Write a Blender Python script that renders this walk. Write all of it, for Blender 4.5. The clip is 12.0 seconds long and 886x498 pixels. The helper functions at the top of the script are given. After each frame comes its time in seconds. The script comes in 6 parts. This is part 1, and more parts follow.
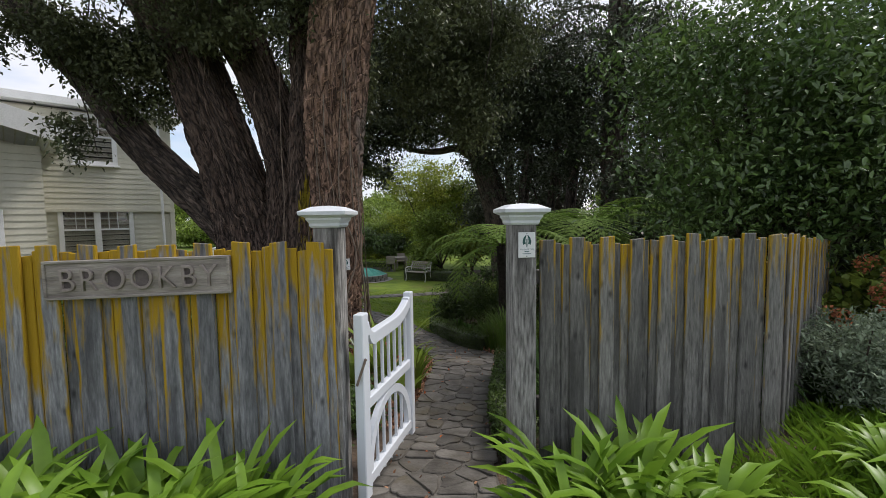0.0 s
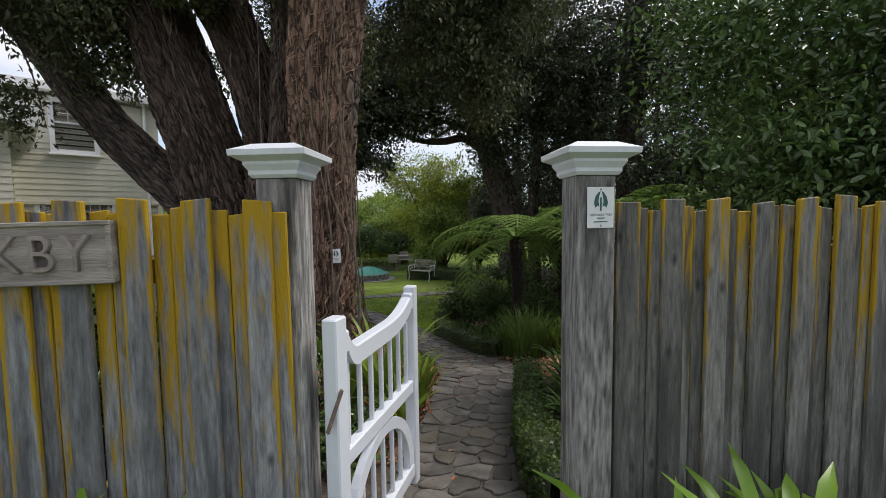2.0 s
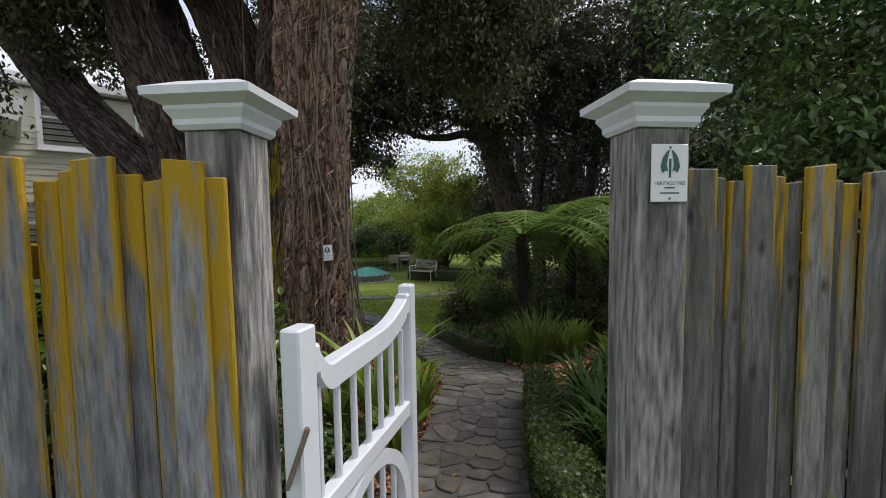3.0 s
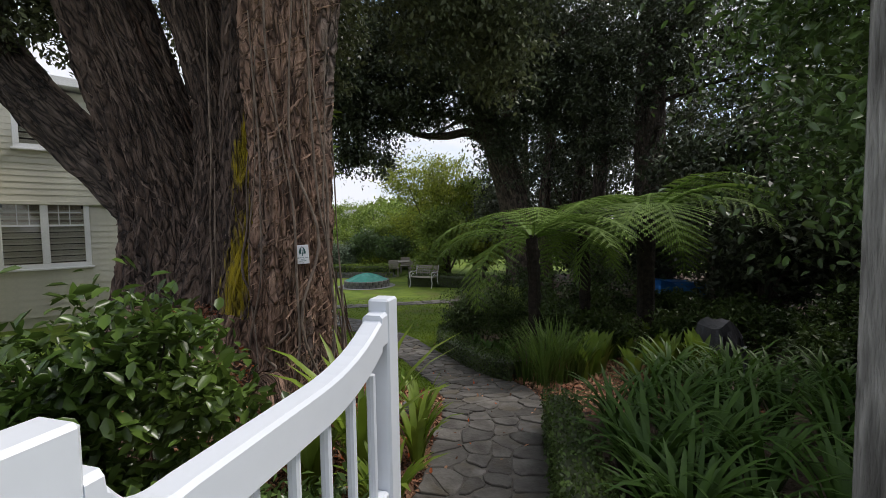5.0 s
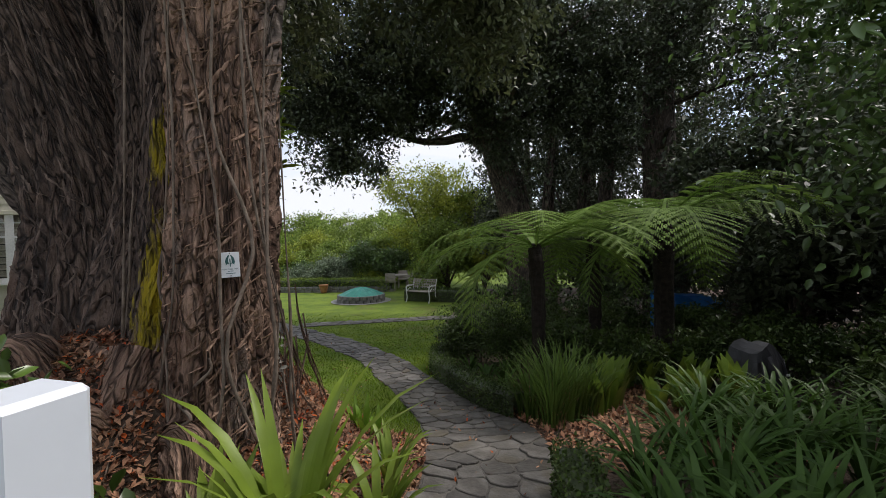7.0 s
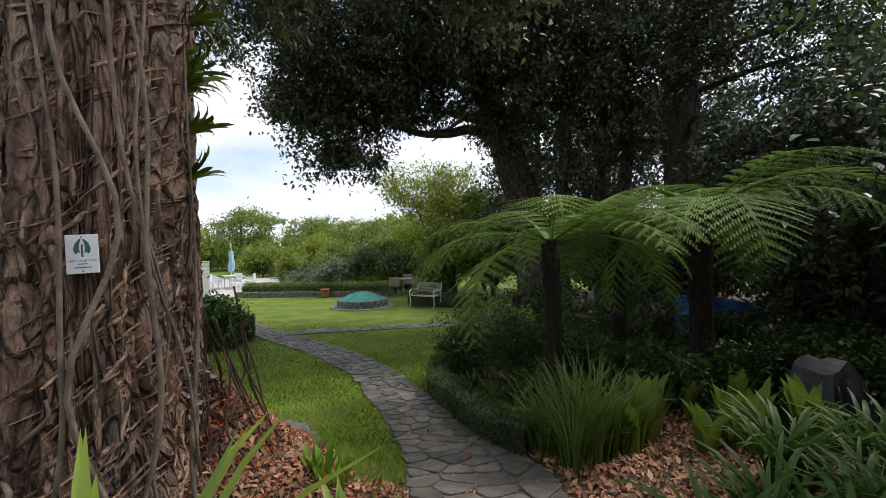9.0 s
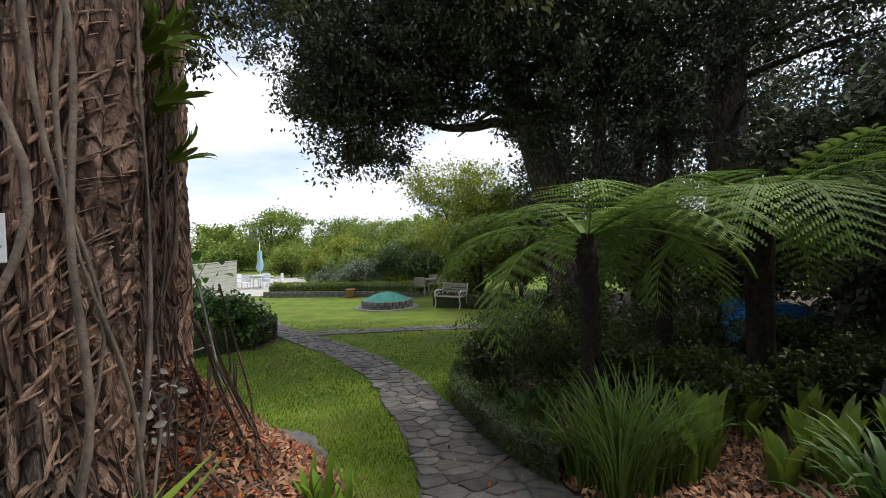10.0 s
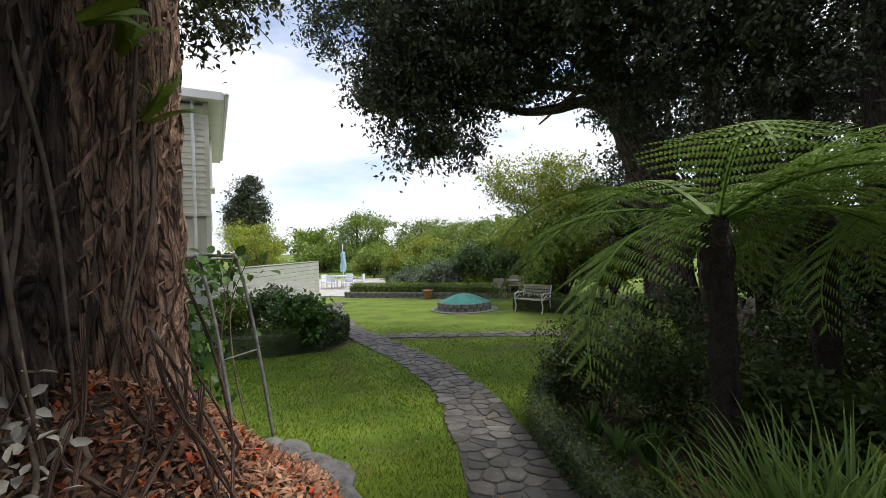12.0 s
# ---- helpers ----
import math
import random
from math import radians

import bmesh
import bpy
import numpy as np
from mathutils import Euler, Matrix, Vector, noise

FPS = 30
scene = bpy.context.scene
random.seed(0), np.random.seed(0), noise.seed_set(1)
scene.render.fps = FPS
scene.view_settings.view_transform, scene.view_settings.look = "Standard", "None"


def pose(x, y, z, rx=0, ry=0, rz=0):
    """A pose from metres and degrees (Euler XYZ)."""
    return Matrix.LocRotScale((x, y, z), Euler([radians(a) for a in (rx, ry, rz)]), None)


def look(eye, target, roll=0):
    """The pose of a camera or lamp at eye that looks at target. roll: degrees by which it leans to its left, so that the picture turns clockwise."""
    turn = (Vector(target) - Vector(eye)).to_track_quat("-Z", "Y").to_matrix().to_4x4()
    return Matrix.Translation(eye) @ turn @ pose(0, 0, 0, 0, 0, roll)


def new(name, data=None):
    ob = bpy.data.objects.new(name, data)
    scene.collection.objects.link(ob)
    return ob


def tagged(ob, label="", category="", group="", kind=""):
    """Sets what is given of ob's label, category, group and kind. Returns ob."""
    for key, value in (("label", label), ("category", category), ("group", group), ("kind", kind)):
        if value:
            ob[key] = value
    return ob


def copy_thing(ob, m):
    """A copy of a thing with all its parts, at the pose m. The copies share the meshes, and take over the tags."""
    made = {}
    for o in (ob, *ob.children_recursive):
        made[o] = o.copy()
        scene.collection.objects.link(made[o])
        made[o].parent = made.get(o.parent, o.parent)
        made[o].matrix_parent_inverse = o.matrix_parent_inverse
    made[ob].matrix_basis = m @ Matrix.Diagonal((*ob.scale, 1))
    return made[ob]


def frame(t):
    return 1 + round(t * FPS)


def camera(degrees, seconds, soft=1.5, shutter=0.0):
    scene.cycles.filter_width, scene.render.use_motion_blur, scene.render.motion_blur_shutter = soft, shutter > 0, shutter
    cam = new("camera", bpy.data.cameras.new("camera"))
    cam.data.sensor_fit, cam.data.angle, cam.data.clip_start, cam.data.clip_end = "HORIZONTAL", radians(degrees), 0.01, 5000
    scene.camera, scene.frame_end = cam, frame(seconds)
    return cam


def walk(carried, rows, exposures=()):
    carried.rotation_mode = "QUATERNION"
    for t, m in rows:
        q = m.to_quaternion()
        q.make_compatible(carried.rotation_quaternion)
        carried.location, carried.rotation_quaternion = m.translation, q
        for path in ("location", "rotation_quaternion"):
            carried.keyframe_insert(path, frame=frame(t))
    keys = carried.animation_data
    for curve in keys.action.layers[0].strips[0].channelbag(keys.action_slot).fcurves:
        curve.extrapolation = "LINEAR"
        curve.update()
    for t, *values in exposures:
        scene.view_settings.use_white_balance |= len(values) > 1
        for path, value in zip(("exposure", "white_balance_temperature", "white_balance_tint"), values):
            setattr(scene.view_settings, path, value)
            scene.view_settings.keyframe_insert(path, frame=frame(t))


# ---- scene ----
cam = camera(91.8, 12.0, soft=0.75)
METRES, EYE, TILT, LEAN, TURN = 5.6, 2.24, 0.0, 0.0, 0.2
ROWS = [
    (0.0, 0.0, 0.0, 0.0, -0.06, -4.23, 0.8),
    (0.5, -0.0016, 0.0416, -0.0107, 0.07, -4.23, 0.78),
    (1.0, -0.0039, 0.0872, -0.0194, 0.2, -4.25, 0.79),
    (1.5, -0.0078, 0.129, -0.0285, 0.3, -4.19, 0.79),
    (2.0, -0.0135, 0.1733, -0.0367, 0.36, -4.15, 0.78),
    (2.5, -0.0166, 0.2128, -0.0439, 0.46, -4.07, 0.76),
    (3.0, -0.0163, 0.255, -0.0517, 0.55, -4.0, 0.81),
    (5.0, -0.017, 0.3962, -0.0699, 0.79, -3.19, 0.94),
    (5.5, -0.0114, 0.4312, -0.0743, 0.94, -2.61, 1.03),
    (6.0, -0.0023, 0.4701, -0.0767, 1.05, -2.06, 1.09),
    (6.5, 0.0052, 0.5087, -0.0808, 1.07, -1.65, 1.13),
    (7.0, 0.0117, 0.5525, -0.0851, 1.12, -1.39, 1.11),
    (9.0, 0.0367, 0.7255, -0.1072, 2.43, -0.75, 1.23),
    (9.5, 0.0393, 0.7677, -0.1132, 4.01, -0.62, 1.27),
    (10.0, 0.0424, 0.8126, -0.1184, 6.12, -0.56, 1.33),
    (10.5, 0.0449, 0.8545, -0.1238, 8.28, -0.51, 1.4),
    (11.0, 0.0467, 0.8982, -0.1274, 10.98, -0.39, 1.55),
    (11.5, 0.0458, 0.939, -0.1325, 13.83, -0.21, 1.64),
    (12.0, 0.0424, 0.9838, -0.1375, 17.14, -0.02, 1.76),
]
walk(cam, [(t, pose(0, 0, EYE, TILT, LEAN, TURN) @ pose(METRES * x, METRES * y, METRES * z, 90 + pitch, roll, yaw)) for t, x, y, z, yaw, pitch, roll in ROWS],
     exposures=((0.0, 0.2, 6380, 14), (3.0, 0.2, 6380, 14), (7.0, 0.25, 6380, 14), (9.5, 0.42, 6380, 14), (12.0, 0.48, 6380, 14)))

# ---- world, sun ----
SUN_ELEV, SUN_ROT = radians(54), radians(66)
world = bpy.data.worlds.new("sky")
scene.world = world
world.use_nodes = True
wn, wl = world.node_tree.nodes, world.node_tree.links
sky = wn.new("ShaderNodeTexSky")
sky.sky_type, sky.sun_disc, sky.sun_elevation, sky.sun_rotation = "NISHITA", False, SUN_ELEV, SUN_ROT
wco, wmap, wnoise, wramp, wmix = (wn.new("ShaderNodeTexCoord"), wn.new("ShaderNodeMapping"), wn.new("ShaderNodeTexNoise"),
                                  wn.new("ShaderNodeValToRGB"), wn.new("ShaderNodeMixRGB"))
wmap.inputs["Scale"].default_value = (1.0, 1.0, 3.0)
wnoise.inputs["Scale"].default_value, wnoise.inputs["Detail"].default_value = 2.6, 7.0
wramp.color_ramp.elements[0].position, wramp.color_ramp.elements[1].position = 0.30, 0.54
wmix.inputs[2].default_value = (5.3, 5.5, 5.8, 1)
wl.new(wco.outputs["Generated"], wmap.inputs[0])
wl.new(wmap.outputs[0], wnoise.inputs["Vector"])
wl.new(wnoise.outputs["Fac"], wramp.inputs[0])
wl.new(wramp.outputs[0], wmix.inputs[0])
wl.new(sky.outputs[0], wmix.inputs[1])
wl.new(wmix.outputs[0], wn["Background"].inputs[0])
wn["Background"].inputs[1].default_value = 0.15
sun = new("sun", bpy.data.lights.new("sun", "SUN"))
sun.data.energy, sun.data.angle, sun.data.color = 2.3, radians(14), (1.0, 0.95, 0.86)
sun.matrix_world = look((0, 0, 0), (-math.sin(SUN_ROT) * math.cos(SUN_ELEV), -math.cos(SUN_ROT) * math.cos(SUN_ELEV), -math.sin(SUN_ELEV)))

rng = np.random.default_rng(7)


# ---- materials ----
def material(name, c1, c2, scale=8.0, rough=0.8, bump=0.3, stretch=(1, 1, 1), fine=60.0, island=0.0, objrand=0.0,
             see_through=0.0, metal=0.0, c3=None, c3_scale=2.0, c3_amount=0.5, coords="Object", gloss=0.5, dist=0.01, cracks=0.0, sharp=0.18, grain=0.55):
    """Two-tone noise colour, patches of a third tone, fine grain, bump."""
    m = bpy.data.materials.new(name)
    m.use_nodes = True
    n, l = m.node_tree.nodes, m.node_tree.links
    b = n["Principled BSDF"]
    co, mp = n.new("ShaderNodeTexCoord"), n.new("ShaderNodeMapping")
    mp.inputs["Scale"].default_value = stretch
    if coords == "bark":
        at_ = n.new("ShaderNodeAttribute")
        at_.attribute_name = "bark"
        l.new(at_.outputs["Vector"], mp.inputs[0])
    else:
        l.new(co.outputs[coords], mp.inputs[0])
    src = mp.outputs[0]
    if objrand:
        oi, add = n.new("ShaderNodeObjectInfo"), n.new("ShaderNodeVectorMath")
        mul = n.new("ShaderNodeMath")
        mul.operation = "MULTIPLY"
        mul.inputs[1].default_value = 37.0
        l.new(oi.outputs["Random"], mul.inputs[0])
        l.new(mp.outputs[0], add.inputs[0])
        l.new(mul.outputs[0], add.inputs[1])
        src = add.outputs[0]
    n1, n2 = n.new("ShaderNodeTexNoise"), n.new("ShaderNodeTexNoise")
    n1.inputs["Scale"].default_value, n1.inputs["Detail"].default_value = scale, 5
    n2.inputs["Scale"].default_value, n2.inputs["Detail"].default_value = fine, 3
    l.new(src, n1.inputs["Vector"])
    l.new(src, n2.inputs["Vector"])
    ramp = n.new("ShaderNodeValToRGB")
    ramp.color_ramp.elements[0].position, ramp.color_ramp.elements[1].position = 0.5 - sharp, 0.5 + sharp
    ramp.color_ramp.elements[0].color, ramp.color_ramp.elements[1].color = (*c1, 1), (*c2, 1)
    l.new(n1.outputs["Fac"], ramp.inputs[0])
    col = ramp.outputs[0]
    if c3:
        n3, r3, x3 = n.new("ShaderNodeTexNoise"), n.new("ShaderNodeValToRGB"), n.new("ShaderNodeMixRGB")
        n3.inputs["Scale"].default_value, n3.inputs["Detail"].default_value = c3_scale, 6
        l.new(src, n3.inputs["Vector"])
        r3.color_ramp.elements[0].position = 0.72 - 0.4 * c3_amount
        r3.color_ramp.elements[1].position = 0.84 - 0.4 * c3_amount
        l.new(n3.outputs["Fac"], r3.inputs[0])
        l.new(r3.outputs[0], x3.inputs[0])
        l.new(col, x3.inputs[1])
        x3.inputs[2].default_value = (*c3, 1)
        col = x3.outputs[0]
    mixv = n.new("ShaderNodeMixRGB")
    mixv.blend_type = "MULTIPLY"
    mixv.inputs[0].default_value = grain
    vr = n.new("ShaderNodeMapRange")
    vr.inputs["To Min"].default_value, vr.inputs["To Max"].default_value = 0.5, 1.4
    l.new(n2.outputs["Fac"], vr.inputs[0])
    l.new(col, mixv.inputs[1])
    l.new(vr.outputs[0], mixv.inputs[2])
    col = mixv.outputs[0]
    crack_out = None
    if cracks:
        # plates of bark parted by dark fissures
        ws, wn_, wa = n.new("ShaderNodeVectorMath"), n.new("ShaderNodeTexNoise"), n.new("ShaderNodeTexVoronoi")
        ws.operation = "MULTIPLY_ADD"
        wn_.inputs["Scale"].default_value = 3.0
        l.new(src, wn_.inputs["Vector"])
        l.new(wn_.outputs["Color"], ws.inputs[0])
        ws.inputs[1].default_value = (0.8, 0.8, 0.8)
        l.new(src, ws.inputs[2])
        wa.feature = "DISTANCE_TO_EDGE"
        wa.inputs["Scale"].default_value = cracks
        l.new(ws.outputs[0], wa.inputs["Vector"])
        cr, cm = n.new("ShaderNodeMapRange"), n.new("ShaderNodeMixRGB")
        cr.inputs["From Max"].default_value, cr.inputs["To Min"].default_value = 0.13, 0.32
        l.new(wa.outputs["Distance"], cr.inputs[0])
        cm.blend_type = "MULTIPLY"
        cm.inputs[0].default_value = 1.0
        l.new(col, cm.inputs[1])
        l.new(cr.outputs[0], cm.inputs[2])
        col, crack_out = cm.outputs[0], cr.outputs[0]
    for amount, node, out in ((island, "ShaderNodeNewGeometry", "Random Per Island"), (objrand, "ShaderNodeObjectInfo", "Random")):
        if amount:
            ge, hs, mr = n.new(node), n.new("ShaderNodeHueSaturation"), n.new("ShaderNodeMapRange")
            mr.inputs["To Min"].default_value, mr.inputs["To Max"].default_value = 1 - amount, 1 + amount
            l.new(ge.outputs[out], mr.inputs[0])
            l.new(mr.outputs[0], hs.inputs["Value"])
            l.new(col, hs.inputs["Color"])
            col = hs.outputs[0]
    l.new(col, b.inputs["Base Color"])
    b.inputs["Roughness"].default_value, b.inputs["Metallic"].default_value = rough, metal
    b.inputs["Specular IOR Level"].default_value = gloss
    if bump:
        bp, ad = n.new("ShaderNodeBump"), n.new("ShaderNodeMath")
        bp.inputs["Strength"].default_value, bp.inputs["Distance"].default_value = bump, dist
        l.new(n1.outputs["Fac"], ad.inputs[0])
        l.new(n2.outputs["Fac"], ad.inputs[1])
        hgt = ad.outputs[0]
        if crack_out:
            ac = n.new("ShaderNodeMath")
            l.new(hgt, ac.inputs[0])
            l.new(crack_out, ac.inputs[1])
            hgt = ac.outputs[0]
        l.new(hgt, bp.inputs["Height"])
        l.new(bp.outputs[0], b.inputs["Normal"])
    if see_through:
        tr, mx = n.new("ShaderNodeBsdfTranslucent"), n.new("ShaderNodeMixShader")
        l.new(col, tr.inputs[0])
        mx.inputs[0].default_value = see_through
        l.new(b.outputs[0], mx.inputs[1])
        l.new(tr.outputs[0], mx.inputs[2])
        l.new(mx.outputs[0], n["Material Output"].inputs[0])
    return m


def leafy(name, c1, c2, rough=0.45, island=0.45, see=0.25, scale=1.2, gloss=0.35):
    return material(name, c1, c2, scale=scale, rough=rough, bump=0, fine=9, island=island, see_through=see, gloss=gloss)


def fence_wood(name, lichen, half, tones=((0.105, 0.106, 0.111), (0.325, 0.328, 0.335))):
    """Weathered grey paling with grain along z and golden lichen that grows from the top in streaks."""
    m = material(name, *tones, scale=5, rough=0.9, bump=0.6, stretch=(13, 13, 1.6), fine=16, sharp=0.24, grain=0.8,
                 objrand=0.3, c3=tuple(0.8 * q for q in tones[0]), c3_scale=0.45, c3_amount=0.42)
    n, l = m.node_tree.nodes, m.node_tree.links
    b = n["Principled BSDF"]
    col = b.inputs["Base Color"].links[0].from_socket
    co, sep = n.new("ShaderNodeTexCoord"), n.new("ShaderNodeSeparateXYZ")
    l.new(co.outputs["Object"], sep.inputs[0])
    up = n.new("ShaderNodeMapRange")
    up.inputs["From Min"].default_value, up.inputs["From Max"].default_value = 0.2, 1.6
    l.new(sep.outputs[2], up.inputs[0])
    oi = n.new("ShaderNodeObjectInfo")
    mp, vm, nz = n.new("ShaderNodeMapping"), n.new("ShaderNodeVectorMath"), n.new("ShaderNodeTexNoise")
    mp.inputs["Scale"].default_value = (30, 30, 3.5)
    l.new(co.outputs["Object"], mp.inputs[0])
    l.new(mp.outputs[0], vm.inputs[0])
    sc = n.new("ShaderNodeMath")
    sc.operation = "MULTIPLY"
    sc.inputs[1].default_value = 91
    l.new(oi.outputs["Random"], sc.inputs[0])
    l.new(sc.outputs[0], vm.inputs[1])
    l.new(vm.outputs[0], nz.inputs["Vector"])
    nz.inputs["Scale"].default_value, nz.inputs["Detail"].default_value = 1.0, 6
    s1, s2 = n.new("ShaderNodeMath"), n.new("ShaderNodeMath")
    wide_, vary = n.new("ShaderNodeMath"), n.new("ShaderNodeMath")
    wide_.operation = vary.operation = "MULTIPLY_ADD"
    wide_.inputs[1].default_value, wide_.inputs[2].default_value = 1.4, lichen - 0.82
    l.new(nz.outputs["Fac"], wide_.inputs[0])
    vary.inputs[1].default_value, vary.inputs[2].default_value = 0.30, -0.15
    l.new(oi.outputs["Random"], vary.inputs[0])
    l.new(wide_.outputs[0], s1.inputs[0])
    l.new(vary.outputs[0], s1.inputs[1])
    s2.operation = "MULTIPLY_ADD"
    s2.inputs[1].default_value = 0.70
    l.new(up.outputs[0], s2.inputs[0])
    l.new(s1.outputs[0], s2.inputs[2])
    ab, ed, s3 = n.new("ShaderNodeMath"), n.new("ShaderNodeMapRange"), n.new("ShaderNodeMath")
    ab.operation = "ABSOLUTE"
    l.new(sep.outputs[0], ab.inputs[0])
    ed.inputs["From Min"].default_value, ed.inputs["From Max"].default_value, ed.inputs["To Max"].default_value = half * 0.6, half, 0.36
    l.new(ab.outputs[0], ed.inputs[0])
    l.new(ed.outputs[0], s3.inputs[0])
    l.new(s2.outputs[0], s3.inputs[1])
    # dark knots
    km, ka, kv, kr, kx = n.new("ShaderNodeMapping"), n.new("ShaderNodeVectorMath"), n.new("ShaderNodeTexVoronoi"), n.new("ShaderNodeMapRange"), n.new("ShaderNodeMixRGB")
    km.inputs["Scale"].default_value = (9, 0.01, 4.5)
    l.new(co.outputs["Object"], km.inputs[0])
    l.new(km.outputs[0], ka.inputs[0])
    l.new(sc.outputs[0], ka.inputs[1])
    l.new(ka.outputs[0], kv.inputs["Vector"])
    kv.inputs["Scale"].default_value = 1.0
    kr.inputs["From Min"].default_value, kr.inputs["From Max"].default_value = 0.05, 0.17
    kr.inputs["To Min"].default_value = 0.30
    l.new(kv.outputs["Distance"], kr.inputs[0])
    kx.blend_type = "MULTIPLY"
    kx.inputs[0].default_value = 1.0
    l.new(col, kx.inputs[1])
    l.new(kr.outputs[0], kx.inputs[2])
    # saw marks across the grain
    sm, sn, sb = n.new("ShaderNodeMapping"), n.new("ShaderNodeTexNoise"), n.new("ShaderNodeBump")
    sm.inputs["Scale"].default_value = (2, 2, 90)
    l.new(co.outputs["Object"], sm.inputs[0])
    l.new(sm.outputs[0], sn.inputs["Vector"])
    sn.inputs["Scale"].default_value = 1.0
    sb.inputs["Strength"].default_value, sb.inputs["Distance"].default_value = 0.35, 0.004
    l.new(sn.outputs["Fac"], sb.inputs["Height"])
    l.new(b.inputs["Normal"].links[0].from_socket, sb.inputs["Normal"])
    l.new(sb.outputs[0], b.inputs["Normal"])
    rm, mx = n.new("ShaderNodeValToRGB"), n.new("ShaderNodeMixRGB")
    rm.color_ramp.elements[0].position, rm.color_ramp.elements[1].position = 0.42, 0.70
    l.new(s3.outputs[0], rm.inputs[0])
    l.new(rm.outputs[0], mx.inputs[0])
    l.new(kx.outputs[0], mx.inputs[1])
    mx.inputs[2].default_value = (0.40, 0.25, 0.008, 1)
    l.new(mx.outputs[0], b.inputs["Base Color"])
    return m


PALING_L = (fence_wood("paling_lichen", -0.02, 0.050), fence_wood("paling_heavy_lichen", 0.18, 0.031))
BROWNED = ((0.085, 0.082, 0.075), (0.265, 0.257, 0.235))
PALING_R = (fence_wood("paling_brown", -0.20, 0.048, BROWNED), fence_wood("paling_brown_lichen", -0.10, 0.030, BROWNED))
POST = fence_wood("gatepost_wood", -2.0, 0.07, ((0.062, 0.058, 0.053), (0.46, 0.445, 0.42)))
SIGNWOOD = material("sign_wood", (0.20, 0.175, 0.15), (0.42, 0.38, 0.33), scale=5, rough=0.9, bump=0.5, stretch=(0.6, 5, 5), fine=40,
                    c3=(0.26, 0.18, 0.03), c3_scale=2.5, c3_amount=0.3)
# shade in the recesses of the lettering, put into the colour
SIGNSHADE = material("sign_recess_shade", (0.07, 0.058, 0.055), (0.15, 0.125, 0.115), scale=9, rough=0.9, bump=0.3)
SIGNDARK = material("sign_letter", (0.22, 0.185, 0.16), (0.38, 0.33, 0.29), scale=7, rough=0.85, bump=0.3)
WHITE = material("white_paint", (0.71, 0.75, 0.80), (0.75, 0.785, 0.83), grain=0.06, scale=3, rough=0.38, bump=0.05, fine=25)
CAPW = material("cap_white_paint", (0.67, 0.70, 0.73), (0.77, 0.79, 0.81), grain=0.15, scale=5, rough=0.5, bump=0.12, fine=40)
PLAQUE = material("plaque_white", grain=0.05, c1=(0.74, 0.76, 0.75), c2=(0.8, 0.8, 0.8), scale=6, rough=0.4, bump=0)
TEAL = material("plaque_teal", (0.02, 0.09, 0.085), (0.03, 0.12, 0.11), rough=0.4, bump=0)
BARK = material("stringy_bark", (0.135, 0.077, 0.052), (0.55, 0.355, 0.25), scale=9, rough=0.95, bump=1.0, stretch=(2.6, 2.6, 0.40), fine=40,
                c3=(0.33, 0.255, 0.205), c3_scale=1.6, c3_amount=0.34, dist=0.05, cracks=7.0, coords="bark")
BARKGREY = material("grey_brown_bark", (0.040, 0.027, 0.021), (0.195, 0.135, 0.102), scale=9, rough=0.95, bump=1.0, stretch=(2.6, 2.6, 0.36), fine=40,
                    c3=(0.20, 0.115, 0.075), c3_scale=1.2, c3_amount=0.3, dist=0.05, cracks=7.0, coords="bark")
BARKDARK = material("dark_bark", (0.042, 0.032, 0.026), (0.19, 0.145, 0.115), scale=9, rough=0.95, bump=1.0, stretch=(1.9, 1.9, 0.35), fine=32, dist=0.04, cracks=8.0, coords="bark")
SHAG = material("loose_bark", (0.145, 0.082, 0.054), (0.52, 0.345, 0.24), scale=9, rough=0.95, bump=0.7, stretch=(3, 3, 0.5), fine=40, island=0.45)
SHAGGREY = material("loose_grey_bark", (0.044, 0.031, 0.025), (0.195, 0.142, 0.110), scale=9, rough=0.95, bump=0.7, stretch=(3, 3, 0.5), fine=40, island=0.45)
